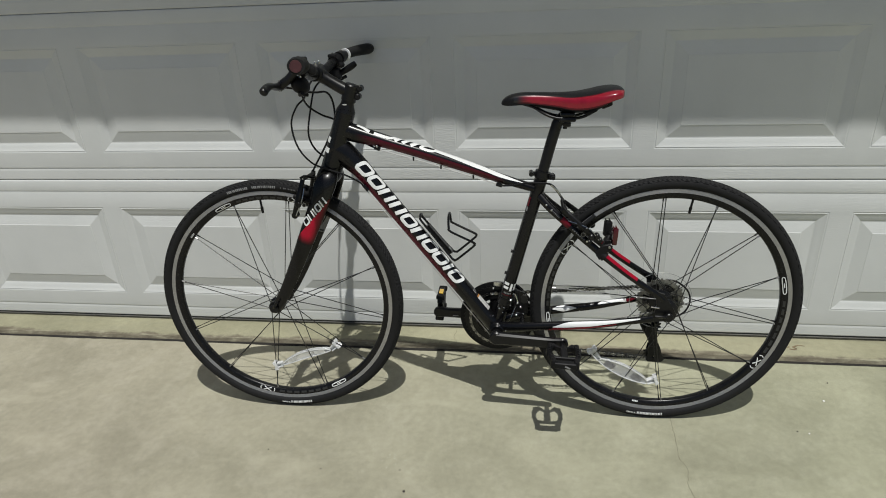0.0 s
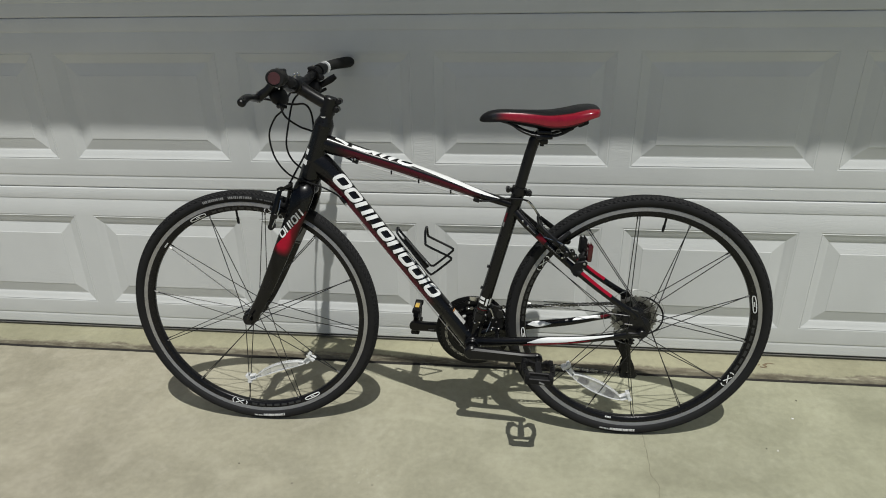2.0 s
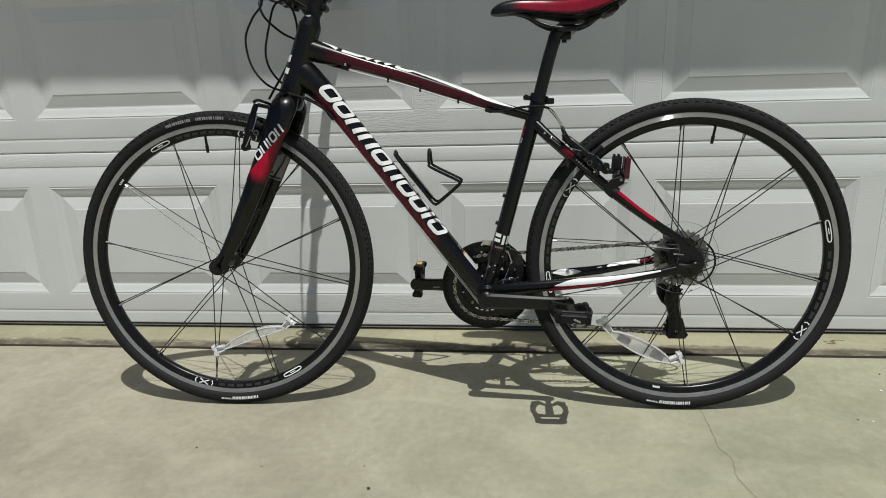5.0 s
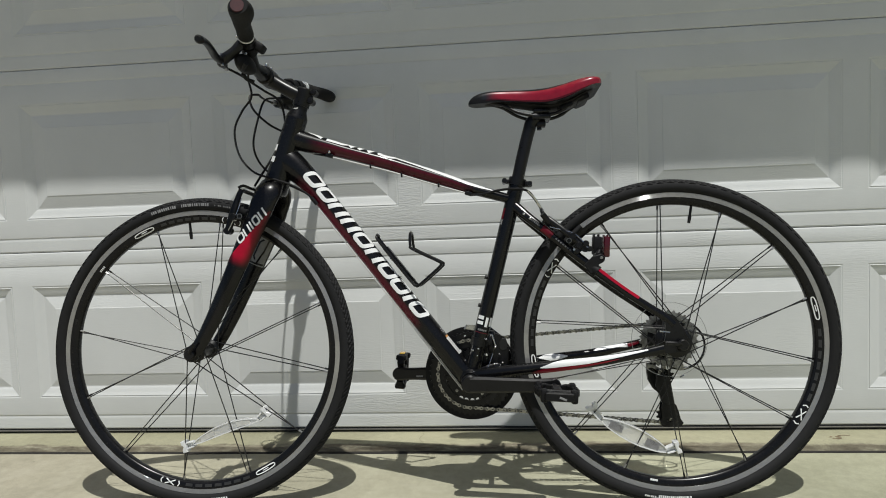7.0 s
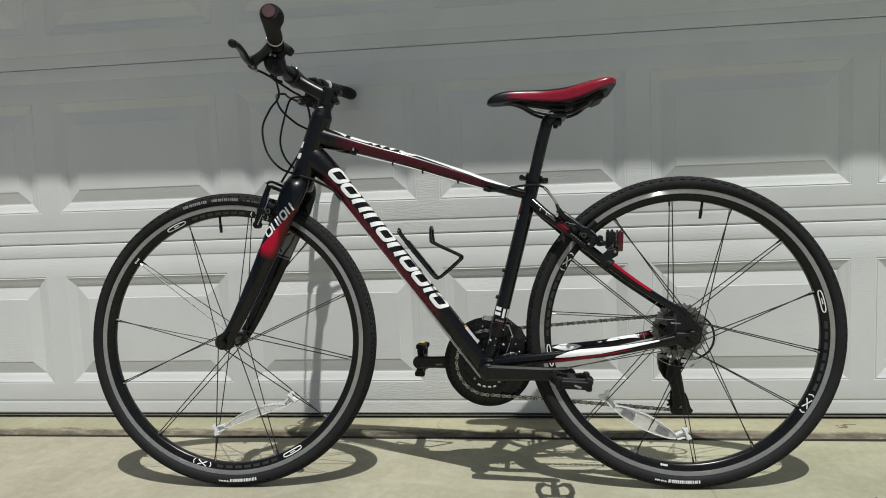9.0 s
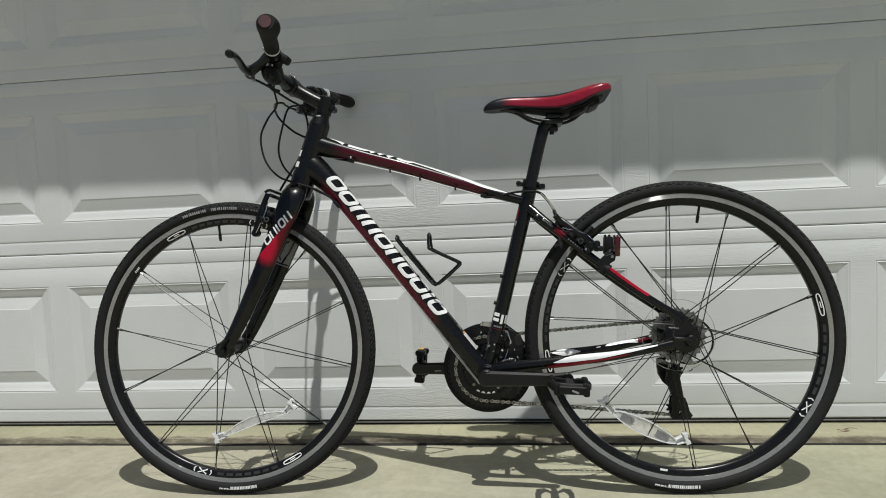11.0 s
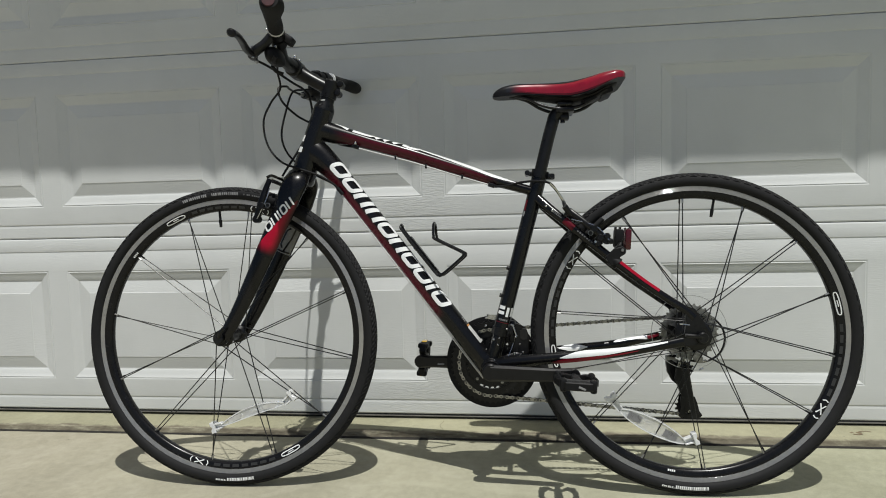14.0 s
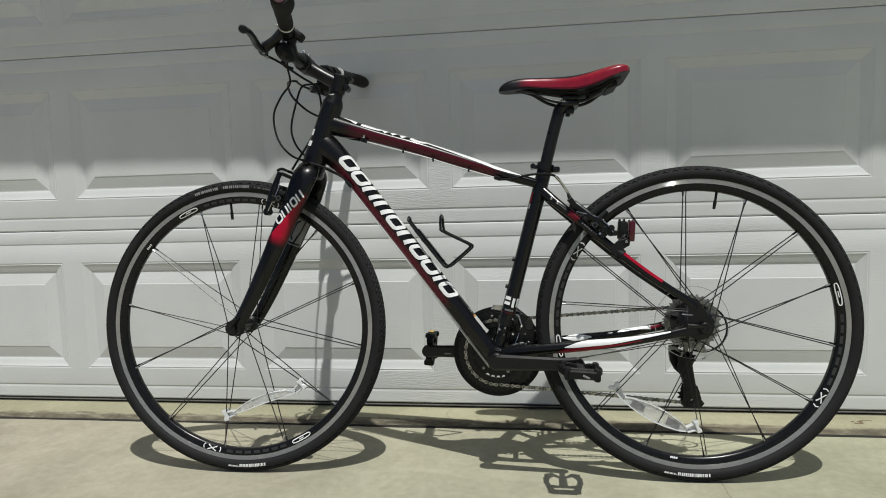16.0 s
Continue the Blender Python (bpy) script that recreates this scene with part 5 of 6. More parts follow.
def capsule(parent, mid, half, r0, r1):
    line = [(mid + half * math.copysign(abs(math.cos(t)) ** 0.6, math.cos(t)), 0.5 * (r0 + r1) + 0.5 * (r1 - r0) * math.copysign(abs(math.sin(t)) ** 0.6, math.sin(t))) for t in along(0, 2 * math.pi * 23 / 24, 24)]
    k = 180 / math.pi / 0.3
    surf = lambda u, v, lift: rim_surf(u * k, v, lift)
    part("rim_mark", stroke(surf, [(u / k, v) for u, v in line], 0.0022, True), WHITE, parent, "white outlined rim mark")
    part("rim_mark", stroke(surf, [((mid - 1.3) / k, 0.5 * (r0 + r1)), ((mid + 1.3) / k, 0.5 * (r0 + r1))], 0.0018, False), WHITE, parent, "small white rim mark")


def cross_mark(parent, mid, r0, r1):
    k = 180 / math.pi / 0.3
    surf = lambda u, v, lift: rim_surf(u * k, v, lift)
    m, h = mid / k, 0.0108
    c = 0.5 * (r0 + r1)
    for line in ([(m - h, r0), (m + h, r1)], [(m - h, r1), (m + h, r0)], [(m - 1.75 * h, r1), (m - 1.93 * h, 0.3 * r0 + 0.7 * r1), (m - 1.99 * h, c), (m - 1.93 * h, 0.7 * r0 + 0.3 * r1), (m - 1.75 * h, r0)], [(m + 1.75 * h, r1), (m + 1.93 * h, 0.3 * r0 + 0.7 * r1), (m + 1.99 * h, c), (m + 1.93 * h, 0.7 * r0 + 0.3 * r1), (m + 1.75 * h, r0)]):
        part("rim_mark", stroke(surf, smooth_line(line, 6), 0.0022, False), WHITE, parent, "white crossed rim mark")


def wheel(name, x, pairs, phase, flange, y_near, y_far, rf, valve, marks):
    if name == "front_wheel":
        hub = join(lathe_solid([(0.006, -0.050), (0.014, -0.047), (0.016, -0.040), (flange, -0.037), (flange, -0.033), (0.015, -0.029), (0.013, 0.0), (0.015, 0.029), (flange, 0.033), (flange, 0.037), (0.016, 0.040), (0.014, 0.047), (0.006, 0.050)], 28), rod((0, -0.064, 0), (0, 0.064, 0), 0.0048, 12))
    else:
        hub = join(lathe_solid([(0.006, -0.062), (0.015, -0.058), (0.018, -0.042), (flange, -0.037), (flange, -0.033), (0.018, -0.028), (0.015, -0.005), (0.018, 0.014), (flange, 0.019), (flange, 0.023), (0.019, 0.026), (0.017, 0.055), (0.006, 0.060)], 28), rod((0, -0.078, 0), (0, 0.078, 0), 0.0048, 12))
    w = part(name, hub, SATIN, bicycle, "black spoked wheel with a slick black tyre")
    w.location = (x, 0, AXLE_Z)
    tyre = part("tyre", TYRE, None, w)
    rim = part("rim", RIM, None, w, "glossy black rim with white marks")
    part("brake_track", TRACK_N, None, rim, "machined silver brake track")
    part("brake_track", TRACK_F, None, rim, "machined silver brake track")
    made = {}
    for k in range(pairs):
        th = phase + 360.0 / pairs * k
        turn = rf if k % 2 == 0 else -rf
        for s, yf in ((-1, y_near), (1, y_far)):
            if (s, turn) not in made:
                d = radians(0.45) * s * (1 if turn > 0 else -1)
                a = Vector(((R_NIP + 0.002) * math.cos(d), 0.003 * s, (R_NIP + 0.002) * math.sin(d)))
                b = Vector((flange * 0.92 * math.cos(radians(turn)), yf, flange * 0.92 * math.sin(radians(turn))))
                n = a + (b - a).normalized() * 0.012
                made[s, turn] = (mesh_of("spoke", rod(a, b, 0.0012, 6), SPOKE), mesh_of("nipple", rod(a, n, 0.0021, 6), SILVER if s < 0 else SPOKE))
            sp = part("spoke", made[s, turn][0], None, w)
            sp.rotation_euler = (0, radians(-th), 0)
            ni = part("nipple", made[s, turn][1], None, w)
            ni.rotation_euler = (0, radians(-th), 0)
    va = radians(valve)
    e = Vector((math.cos(va), 0, math.sin(va)))
    part("valve", join(rod(e * 0.294, e * 0.268, 0.0029, 10), rod(e * 0.272, e * 0.2555, 0.0041, 10, 0.0032)), PLASTIC, w, "black valve stem with cap")
    for kind, mid in marks:
        if kind == "capsule":
            capsule(rim, mid, 4.6, 0.2965, 0.3045)
        elif kind == "cross":
            cross_mark(rim, mid, 0.2958, 0.3064)
        elif kind == "dim":
            arc_marks(rim, "rim_mark", mid[0], mid[1], 0.2975, 0.3035, 7, DIM, "dark grey rim print")
        elif kind == "tag":
            arc_marks(rim, "rim_mark", mid - 1.6, mid + 1.6, 0.2965, 0.3005, 4, WHITE, "white rim tag")
        elif kind == "white":
            print_row(tyre, mid[0], mid[1], 0.3335, 0.3265, [0.55] * 6 + [0.25] + [1] * 17, WHITE, "white sidewall print")
        elif kind == "faint":
            print_row(tyre, mid[0], mid[1], 0.3290, 0.3325, [1, 1, 1, 1, 1, 0, 1, 1, 0, 1], PRINT, "faint sidewall print")
        else:
            print_row(tyre, mid[0], mid[1], 0.3280, 0.3345, [1] * 13 + [0, 0] + [1] * 12, GREY, "grey sidewall print")
    return w


front_wheel = wheel("front_wheel", BASE, 12, -9.92, 0.021, -0.035, 0.035, 78, 94.8, [("capsule", 115), ("capsule", -61.5), ("cross", -105), ("cross", 75), ("dim", (-98, -68)), ("dim", (82, 108)), ("white", (-96, -80)), ("grey", (85, 109)), ("faint", (75.5, 83)), ("tag", 140)])
rear_wheel = wheel("rear_wheel", 0.0, 14, 16.26, 0.031, -0.035, 0.021, -78, 80.0, [("capsule", 12), ("capsule", 189), ("cross", -32), ("cross", 147), ("dim", (-26, 5)), ("dim", (153, 182)), ("tag", -100), ("white", (-103, -86))])
for x, y in ((BASE, 0.0), (0.0, 0.012)):
    lever_line = [(x, -0.066 - y, AXLE_Z), (x - 0.014, -0.072 - y, AXLE_Z + 0.004), (x - 0.036, -0.073 - y, AXLE_Z + 0.006)] if x > -0.5 else [(x, -0.066, AXLE_Z), (x + 0.006, -0.072, AXLE_Z + 0.012), (x + 0.014, -0.073, AXLE_Z + 0.024)]
    part("skewer_lever", join(disc_y(0.0115, -0.071 - y, -0.0605 - y, (x, 0, AXLE_Z), 20, 0.002), wire_bm(lever_line, 0.0042, 5, 8)), SATIN, bicycle)
    part("skewer_nut", disc_y(0.0105, 0.0605 + y, 0.072 + y, (x, 0, AXLE_Z), 16, 0.002), SATIN, bicycle)


# thin chrome rod added for the glint near the skewer, no part of it
part("skewer_bar", rod((-0.046, -0.080, 0.3725), (-0.026, -0.080, 0.3698), 0.0016, 8), CHROME, bicycle, "chrome rod added as the glint on the skewer")


# ---- spoke reflectors of clear plastic ----
def reflector(parent, a, b, bulge, fat, ends, cell):
    """A lens-shaped clear plate from a to b with a clip at each end; x and z in the bicycle's plane."""
    a, b = np.array(a), np.array(b)
    d = (b - a) / np.linalg.norm(b - a)
    nrm = np.array((-d[1], d[0]))
    L = np.linalg.norm(b - a)
    up = [a + d * L * t + nrm * (fat * (math.sin(math.pi * t) ** 0.7 * 0.5 + 0.16) + bulge * math.sin(math.pi * t)) for t in along(0, 1, 15)]
    lo = [a + d * L * t - nrm * (fat * (math.sin(math.pi * t) ** 0.7 * 0.5 + 0.16) - bulge * math.sin(math.pi * t)) for t in along(1, 0, 15)]
    loc = Vector(parent.location)
    shift = lambda pts: [(float(p[0] - loc.x), float(p[1] - loc.z)) for p in pts]
    y0 = -0.006
    body = part("spoke_reflector", plate(shift(up + lo), y0 - 0.005, y0 + 0.005, 0.0015), CLEAR, parent, "clear white plastic spoke reflector")
    for edge, inward in ((up, -1), (lo, 1)):
        inner = [p + nrm * inward * 0.0022 for p in edge]
        part("reflector_rib", plate(shift(edge + inner[::-1]), y0 - 0.0072, y0 + 0.0060), RIB, body, "bright raised edge")
    for t0, t1 in ((0.12, 0.32), (0.68, 0.88)):
        q = [a + d * L * t + nrm * (bulge * math.sin(math.pi * t) + s * fat * 0.30) for t, s in ((t0, -1), (t1, -1), (t1, 1), (t0, 1))]
        part("reflector_cell", plate(shift(q), y0 - 0.0062, y0 - 0.0052), cell, body, "grey prismatic reflector cell")
    for p, way in ((a, np.array(ends[0])), (b, np.array(ends[1]))):
        e = way / np.linalg.norm(way)
        n2 = np.array((-e[1], e[0]))
        tip = p + way
        arms = [[p + n2 * (k - 0.0017), p + n2 * (k + 0.0017), tip + n2 * (k * 1.3 + 0.0019) - e * 0.006, tip + n2 * (k * 1.3 - 0.0019) - e * 0.006] for k in (-0.0052, 0.0052)]
        claw = [tip - e * 0.008 - n2 * 0.013, tip - e * 0.008 + n2 * 0.013, tip + e * 0.002 + n2 * 0.013, tip + e * 0.002 + n2 * 0.006, tip - e * 0.002, tip + e * 0.002 - n2 * 0.006, tip + e * 0.002 - n2 * 0.013]
        part("reflector_clip", join(*[plate(shift(q), y0 - 0.0065, y0 + 0.0065, 0.0008) for q in arms], plate(shift([p - n2 * 0.004, p + n2 * 0.004, tip + n2 * 0.004 - e * 0.006, tip - n2 * 0.004 - e * 0.006]), y0 + 0.001, y0 + 0.004), plate(shift(claw), y0 - 0.010, y0 + 0.010, 0.001)), RIB, body, "clear plastic clip")


reflector(front_wheel, (-1.064, 0.136), (-0.914, 0.188), 0.008, 0.017, ((-0.024, -0.007), (0.021, 0.020)), SILVERTAPE)
reflector(rear_wheel, (-0.157, 0.178), (-0.024, 0.110), 0.0, 0.026, ((-0.022, 0.030), (0.026, 0.009)), CELL)


# ---- drive ----
def toothed(cx, cz, r, teeth, y0, y1, holes=(), depth=0.0042):
    line = []
    for k in range(teeth):
        for f, q in ((0.0, -depth), (0.22, -depth * 0.9), (0.40, 0.0), (0.60, 0.0), (0.78, -depth * 0.9)):
            a = 2 * math.pi * (k + f) / teeth
            line.append((cx + (r + q) * math.cos(a), cz + (r + q) * math.sin(a)))
    return plate(line, y0, y1, 0.0, holes)


crankset = part("crankset", join(disc_y(0.017, -0.074, -0.056, (BBX, 0, BBZ), 24, 0.003), disc_y(0.019, 0.052, 0.084, (BBX, 0, BBZ), 24, 0.003)), SATIN, bicycle, "black crankset with three chainrings")


def crank_arm(side, x1):
    """A tapered arm of rectangular section with rounded edges."""
    z1 = 0.267 if side < 0 else 0.268
    y0, y1 = side * 0.068, side * 0.087
    bm = bmesh.new()
    rows = []
    for t in along(0, 1, 9):
        x, z, y = BBX + (x1 - BBX) * t, BBZ - 0.003 + (z1 - BBZ + 0.003) * t, y0 + (y1 - y0) * t
        h = 0.0175 * (1 - t) + 0.0125 * t + 0.003 * max(0, (t - 0.85) / 0.15)
        w = 0.0105 * (1 - t) + 0.0075 * t
        b = 0.0052 - 0.0016 * t
        rows.append([bm.verts.new((x, y + p, z + q)) for p, q in ((w - b, h), (w, h - b), (w, b - h), (w - b, -h), (b - w, -h), (-w, b - h), (-w, h - b), (b - w, h))])
    for a, c in zip(rows, rows[1:]):
        for k in range(8):
            bm.faces.new((a[k], a[(k + 1) % 8], c[(k + 1) % 8], c[k]))
    bm.faces.new(rows[0])
    bm.faces.new(rows[-1])
    bmesh.ops.recalc_face_normals(bm, faces=bm.faces)
    return join(bm, disc_y(0.0152, y1 - 0.0065, y1 + 0.0065, (x1, 0, z1), 20, 0.002), disc_y(0.0185, y0 - 0.009, y0 + 0.009, (BBX, 0, BBZ - 0.002), 24, 0.003))


for side, x1 in ((-1, BBX + 0.172), (1, BBX - 0.172)):
    arm = part("crank_arm", crank_arm(side, x1), CRANK, crankset, "black alloy crank arm")
    if side > 0:
        part("arm_mark", block((0.016, 0.0006, 0.0035), (x1 + 0.05, 0.071, 0.264)), GREY, arm, "grey print")
    z1 = 0.267 if side < 0 else 0.268
    c = side * 0.1525
    tilt = -4 if side < 0 else 86
    M = pose(x1, c, z1, 0, -tilt, 0)
    pedal = part("pedal", join(rod((x1, side * 0.088, z1), (x1, side * 0.171, z1), 0.0068, 14, 0.0060)), SATIN, crankset, "black plastic platform pedal")

    FLAT = Matrix(((1, 0, 0, 0), (0, 0, side, 0), (0, 1, 0, 0), (0, 0, 0, 1)))

    def pb(size, centre, bevel, turn=0.0):
        b = block(size, (0, 0, 0), bevel, pose(*centre, 0, turn, 0))
        bmesh.ops.transform(b, matrix=M, verts=b.verts)
        return b

    def flat(outline, z0, z1, bevel, holes=()):
        """A plate in the pedal's own plane: x along the bicycle, then outwards."""
        b = plate(outline, z0, z1, bevel, holes)
        bmesh.ops.transform(b, matrix=M @ FLAT, verts=b.verts)
        bmesh.ops.recalc_face_normals(b, faces=b.faces)
        return b
    half = [(0.010, -0.038), (0.014, -0.043), (0.022, -0.0515), (0.034, -0.0475), (0.041, -0.031), (0.0425, -0.015), (0.0405, 0.006), (0.0355, 0.029), (0.030, 0.045), (0.0255, 0.0515)]
    hole = [(0.0085, -0.030), (0.021, -0.037), (0.0295, -0.026), (0.0315, -0.006), (0.0275, 0.010), (0.0095, 0.014)]
    slot = [(-0.0235, 0.0210), (0.0235, 0.0210), (0.0195, 0.0335), (-0.0195, 0.0335)]
    body = flat(half + [(-x, y) for x, y in half[::-1]], -0.0080, 0.0080, 0.002, [hole, [(-x, y) for x, y in hole[::-1]], slot])
    lumps = [pb((0.013, 0.020, 0.025), (sx * (0.0335 if q < 0 else 0.0285), side * q, 0), 0.004) for sx in (-1, 1) for q in (-0.036, 0.037)]
    part("pedal_cage", join(body, *lumps), PLASTIC, pedal)
    for sx in (-1, 1):
        for q in along(-0.018, 0.018, 4):
            part("pedal_stud", pb((0.005, 0.005, 0.005), (sx * 0.0355, side * (q - 0.008), 0.0085), 0.001), PLASTIC, pedal)
        part("pedal_reflector", pb((0.002, 0.030, 0.012), (sx * 0.0422, -side * 0.014, 0), 0.0005), AMBER if side > 0 else PLASTIC, pedal, "amber pedal reflector" if side > 0 else "")
    part("pedal_mark", pb((0.014, 0.0008, 0.004), (0.006, side * 0.0518, -0.002), 0.0002, 20), GREY, pedal, "grey end cap mark")

guard_holes = [circle(BBX + 0.088 * math.cos(a), BBZ + 0.088 * math.sin(a), 0.0035, 8) for a in along(0.1, 0.1 + 2 * math.pi * 7 / 8, 8)]
part("chain_guard", plate(circle(BBX, BBZ, 0.1065, 96), 0.0575, 0.0605, 0.001, [circle(BBX, BBZ, 0.082, 48)] + guard_holes), PLASTIC, crankset, "black plastic chain guard disc")
part("chainring", toothed(BBX, BBZ, 0.0965, 48, 0.0525, 0.055, [circle(BBX, BBZ, 0.066, 48)]), SATIN, crankset)
part("chainring", toothed(BBX, BBZ, 0.078, 38, 0.0445, 0.047, [circle(BBX, BBZ, 0.0605, 40)]), SATIN, crankset)
part("chainring", toothed(BBX, BBZ, 0.0585, 28, 0.0365, 0.039, [circle(BBX, BBZ, 0.024, 24)], 0.0048), SATIN, crankset)


def window(mid, r0, r1, half):
    out = [(r1, a) for a in along(-half, half, 7)] + [(r0, a) for a in along(half, -half, 7)]
    return [(BBX + r * math.cos(mid + a), BBZ + r * math.sin(mid + a)) for r, a in out]


TURN = radians(262)
part("spider", plate(circle(BBX, BBZ, 0.072, 60), 0.048, 0.0522, 0.0, [window(TURN + 2 * math.pi * k / 5, 0.050, 0.0605, 0.40 if k == 0 else 0.10) for k in range(5)] + [circle(BBX, BBZ, 0.014, 16)]), SATIN, crankset, "black spider")
for k in range(5):
    a = TURN + math.pi / 5 + 2 * math.pi * k / 5
    part("ring_bolt", disc_y(0.0038, 0.0345, 0.0365, (BBX + 0.049 * math.cos(a), 0, BBZ + 0.049 * math.sin(a)), 10, 0.0008), COG, crankset, "chrome ring bolt")

# cassette with seven cogs, and the clear disc behind it
cassette = part("cassette", disc_y(0.0145, 0.024, 0.056, (0, 0, AXLE_Z), 20), STEEL, rear_wheel, "steel cassette")
cassette.parent = bicycle
for k, teeth in enumerate((30, 26, 22, 18, 16, 14, 12)):
    r = teeth * 0.0127 / 2 / math.pi + 0.003
    y = 0.0275 + 0.0042 * k
    arc_hole = lambda mid, r0, r1, half: [(q * math.cos(mid + a), AXLE_Z + q * math.sin(mid + a)) for q, a in [(r1, a) for a in along(-half, half, 5)] + [(r0, a) for a in along(half, -half, 5)]]
    hl = [arc_hole(0.2 * k + 2 * math.pi * m / 6, 0.027, r - 0.014, 0.36) for m in range(6)] if teeth > 22 else []
    part("cog", toothed(0, AXLE_Z, r, teeth, y - 0.0009, y + 0.0009, hl, 0.0046), COG, cassette)
part("cog_carrier", disc_y(0.0465, 0.0288, 0.0306, (0, 0, AXLE_Z), 40, 0.0005), SATIN, cassette, "black cog carrier")
part("spoke_protector", lathe([(0.030, 0.0228), (0.060, 0.0236), (0.0805, 0.0225), (0.0812, 0.0236), (0.060, 0.0248), (0.030, 0.0240)], 64, (0, 0, AXLE_Z)), HAZY, cassette, "clear plastic spoke protector disc").visible_shadow = False
part("protector_rim", lathe([(0.0806, 0.0226), (0.0812, 0.0222), (0.0818, 0.0228), (0.0812, 0.0236)], 72, (0, 0, AXLE_Z)), RIMCLEAR, cassette, "edge of the clear disc")

# chain
PUL_U, PUL_L = (-0.006, 0.259), (-0.011, 0.1745)


def arc(c, r, a0, a1, n):
    return [(c[0] + r * math.cos(radians(a)), c[1] + r * math.sin(radians(a))) for a in along(a0, a1, n)]


path2 = arc((BBX, BBZ), 0.0765, 84, 274, 40) + arc(PUL_L, 0.0175, 268, 420, 12) + arc(PUL_U, 0.0165, 220, 120, 8) + arc((0.0, AXLE_Z), 0.0345, -50, 96, 14)
path2.append(path2[0])
pp = np.array(path2)
cum = np.concatenate([[0], np.cumsum(np.linalg.norm(np.diff(pp, axis=0), axis=1))])
count = 2 * int(cum[-1] / 0.0127 / 2)
pitch = cum[-1] / count
spot = lambda s: np.array((np.interp(s % cum[-1], cum, pp[:, 0]), np.interp(s % cum[-1], cum, pp[:, 1])))
depth_at = lambda x: 0.0457 + (0.0445 - 0.0457) * (x - BBX) / 0.44
pins = []
for k in range(count):
    x, z = spot(k * pitch)
    pins.append(disc_y(0.0022, -0.0052, 0.0052, (x, depth_at(x), z), 8, 0.0010))
chain = part("chain", join(*pins), INNER, bicycle, "oiled steel chain")


def link_mesh(wide):
    h = 0.0042
    pts = [(0.00635 + h * math.cos(a), h * math.sin(a)) for a in along(-1.4, 1.4, 6)] + [(0, 0.0026)] + [(-0.00635 - h * math.cos(a), h * math.sin(a)) for a in along(1.4, -1.4, 6)] + [(0, -0.0026)]
    y = 0.0032 if wide else 0.0020
    return mesh_of("link", join(plate(pts, -y - 0.001, -y), plate(pts, y, y + 0.001)), CHAIN if wide else INNER)


links = (link_mesh(True), link_mesh(False))
for k in range(count):
    a, b = spot(k * pitch), spot((k + 1) * pitch)
    m = 0.5 * (a + b)
    ob = part("link", links[k % 2], None, chain)
    ob.location = (m[0], depth_at(m[0]), m[1])
    ob.rotation_euler = (0, -math.atan2(b[1] - a[1], b[0] - a[0]), 0)

# rear derailleur
rd = part("rear_derailleur", join(plate([(-0.006, 0.345), (0.010, 0.340), (0.016, 0.315), (0.012, 0.298), (-0.002, 0.298), (-0.010, 0.318)], 0.060, 0.066, 0.001), Tube([(0.006, 0.068, 0.305, 0.012), (-0.012, 0.072, 0.298, 0.012), (-0.028, 0.074, 0.286, 0.011)], 5, None).bm(16), disc_y(0.012, 0.052, 0.082, (0.004, 0, 0.306), 18, 0.002), plate([(-0.041, 0.284), (-0.028, 0.287), (-0.014, 0.271), (-0.001, 0.256), (0.001, 0.228), (0.006, 0.207), (0.010, 0.195), (-0.010, 0.195), (-0.0175, 0.218), (-0.029, 0.228), (-0.039, 0.247), (-0.0415, 0.265)], 0.060, 0.078, 0.004), plate([(-0.031, 0.238), (-0.028, 0.262), (0.000, 0.262), (0.003, 0.228), (0.008, 0.197), (-0.016, 0.197), (-0.021, 0.218)], 0.034, 0.037, 0.001)), SATIN, bicycle, "black rear derailleur")
cage_line = [(-0.0175, 0.199), (-0.0005, 0.2035), (0.0127, 0.197), (0.0175, 0.183), (0.0214, 0.166), (0.0276, 0.157), (0.0202, 0.148), (-0.0175, 0.1486), (-0.0225, 0.156), (-0.018, 0.172), (-0.0195, 0.188)]
for y in (0.0365, 0.053):
    part("cage_plate", plate(cage_line, y, y + 0.0018, 0.0, [[(-0.0080, 0.1615), (-0.0030, 0.1580), (0.0042, 0.1625), (0.0052, 0.1680), (-0.0030, 0.1672)]]), SATIN, rd)
for c in (PUL_U, PUL_L):
    part("jockey_wheel", join(toothed(c[0], c[1], 0.0190, 10, 0.0415, 0.0465, (), 0.005), disc_y(0.006, 0.037, 0.056, (c[0], 0, c[1]), 12)), PLASTIC, rd)
for p, q, r in (((-0.018, 0.058, 0.285), (-0.018, 0.062, 0.285), 0.0028), ((-0.010, 0.056, 0.268), (-0.002, 0.056, 0.258), 0.0014), ((0.016, 0.060, 0.284), (0.024, 0.060, 0.281), 0.0022)):
    part("limit_screw", rod(p, q, r, 8), CHROME, rd, "bright screw")
part("silver_link", plate([(-0.044, 0.284), (-0.030, 0.2835), (-0.016, 0.276), (-0.004, 0.263), (-0.010, 0.257), (-0.019, 0.268), (-0.031, 0.276), (-0.042, 0.274)], 0.0570, 0.0592, 0.0006), COG, rd, "worn silver link")
part("adjuster_block", plate([(0.018, 0.286), (0.040, 0.2805), (0.040, 0.2680), (0.030, 0.2670), (0.018, 0.2750)], 0.063, 0.070, 0.0015), COG, rd, "grey adjuster block")
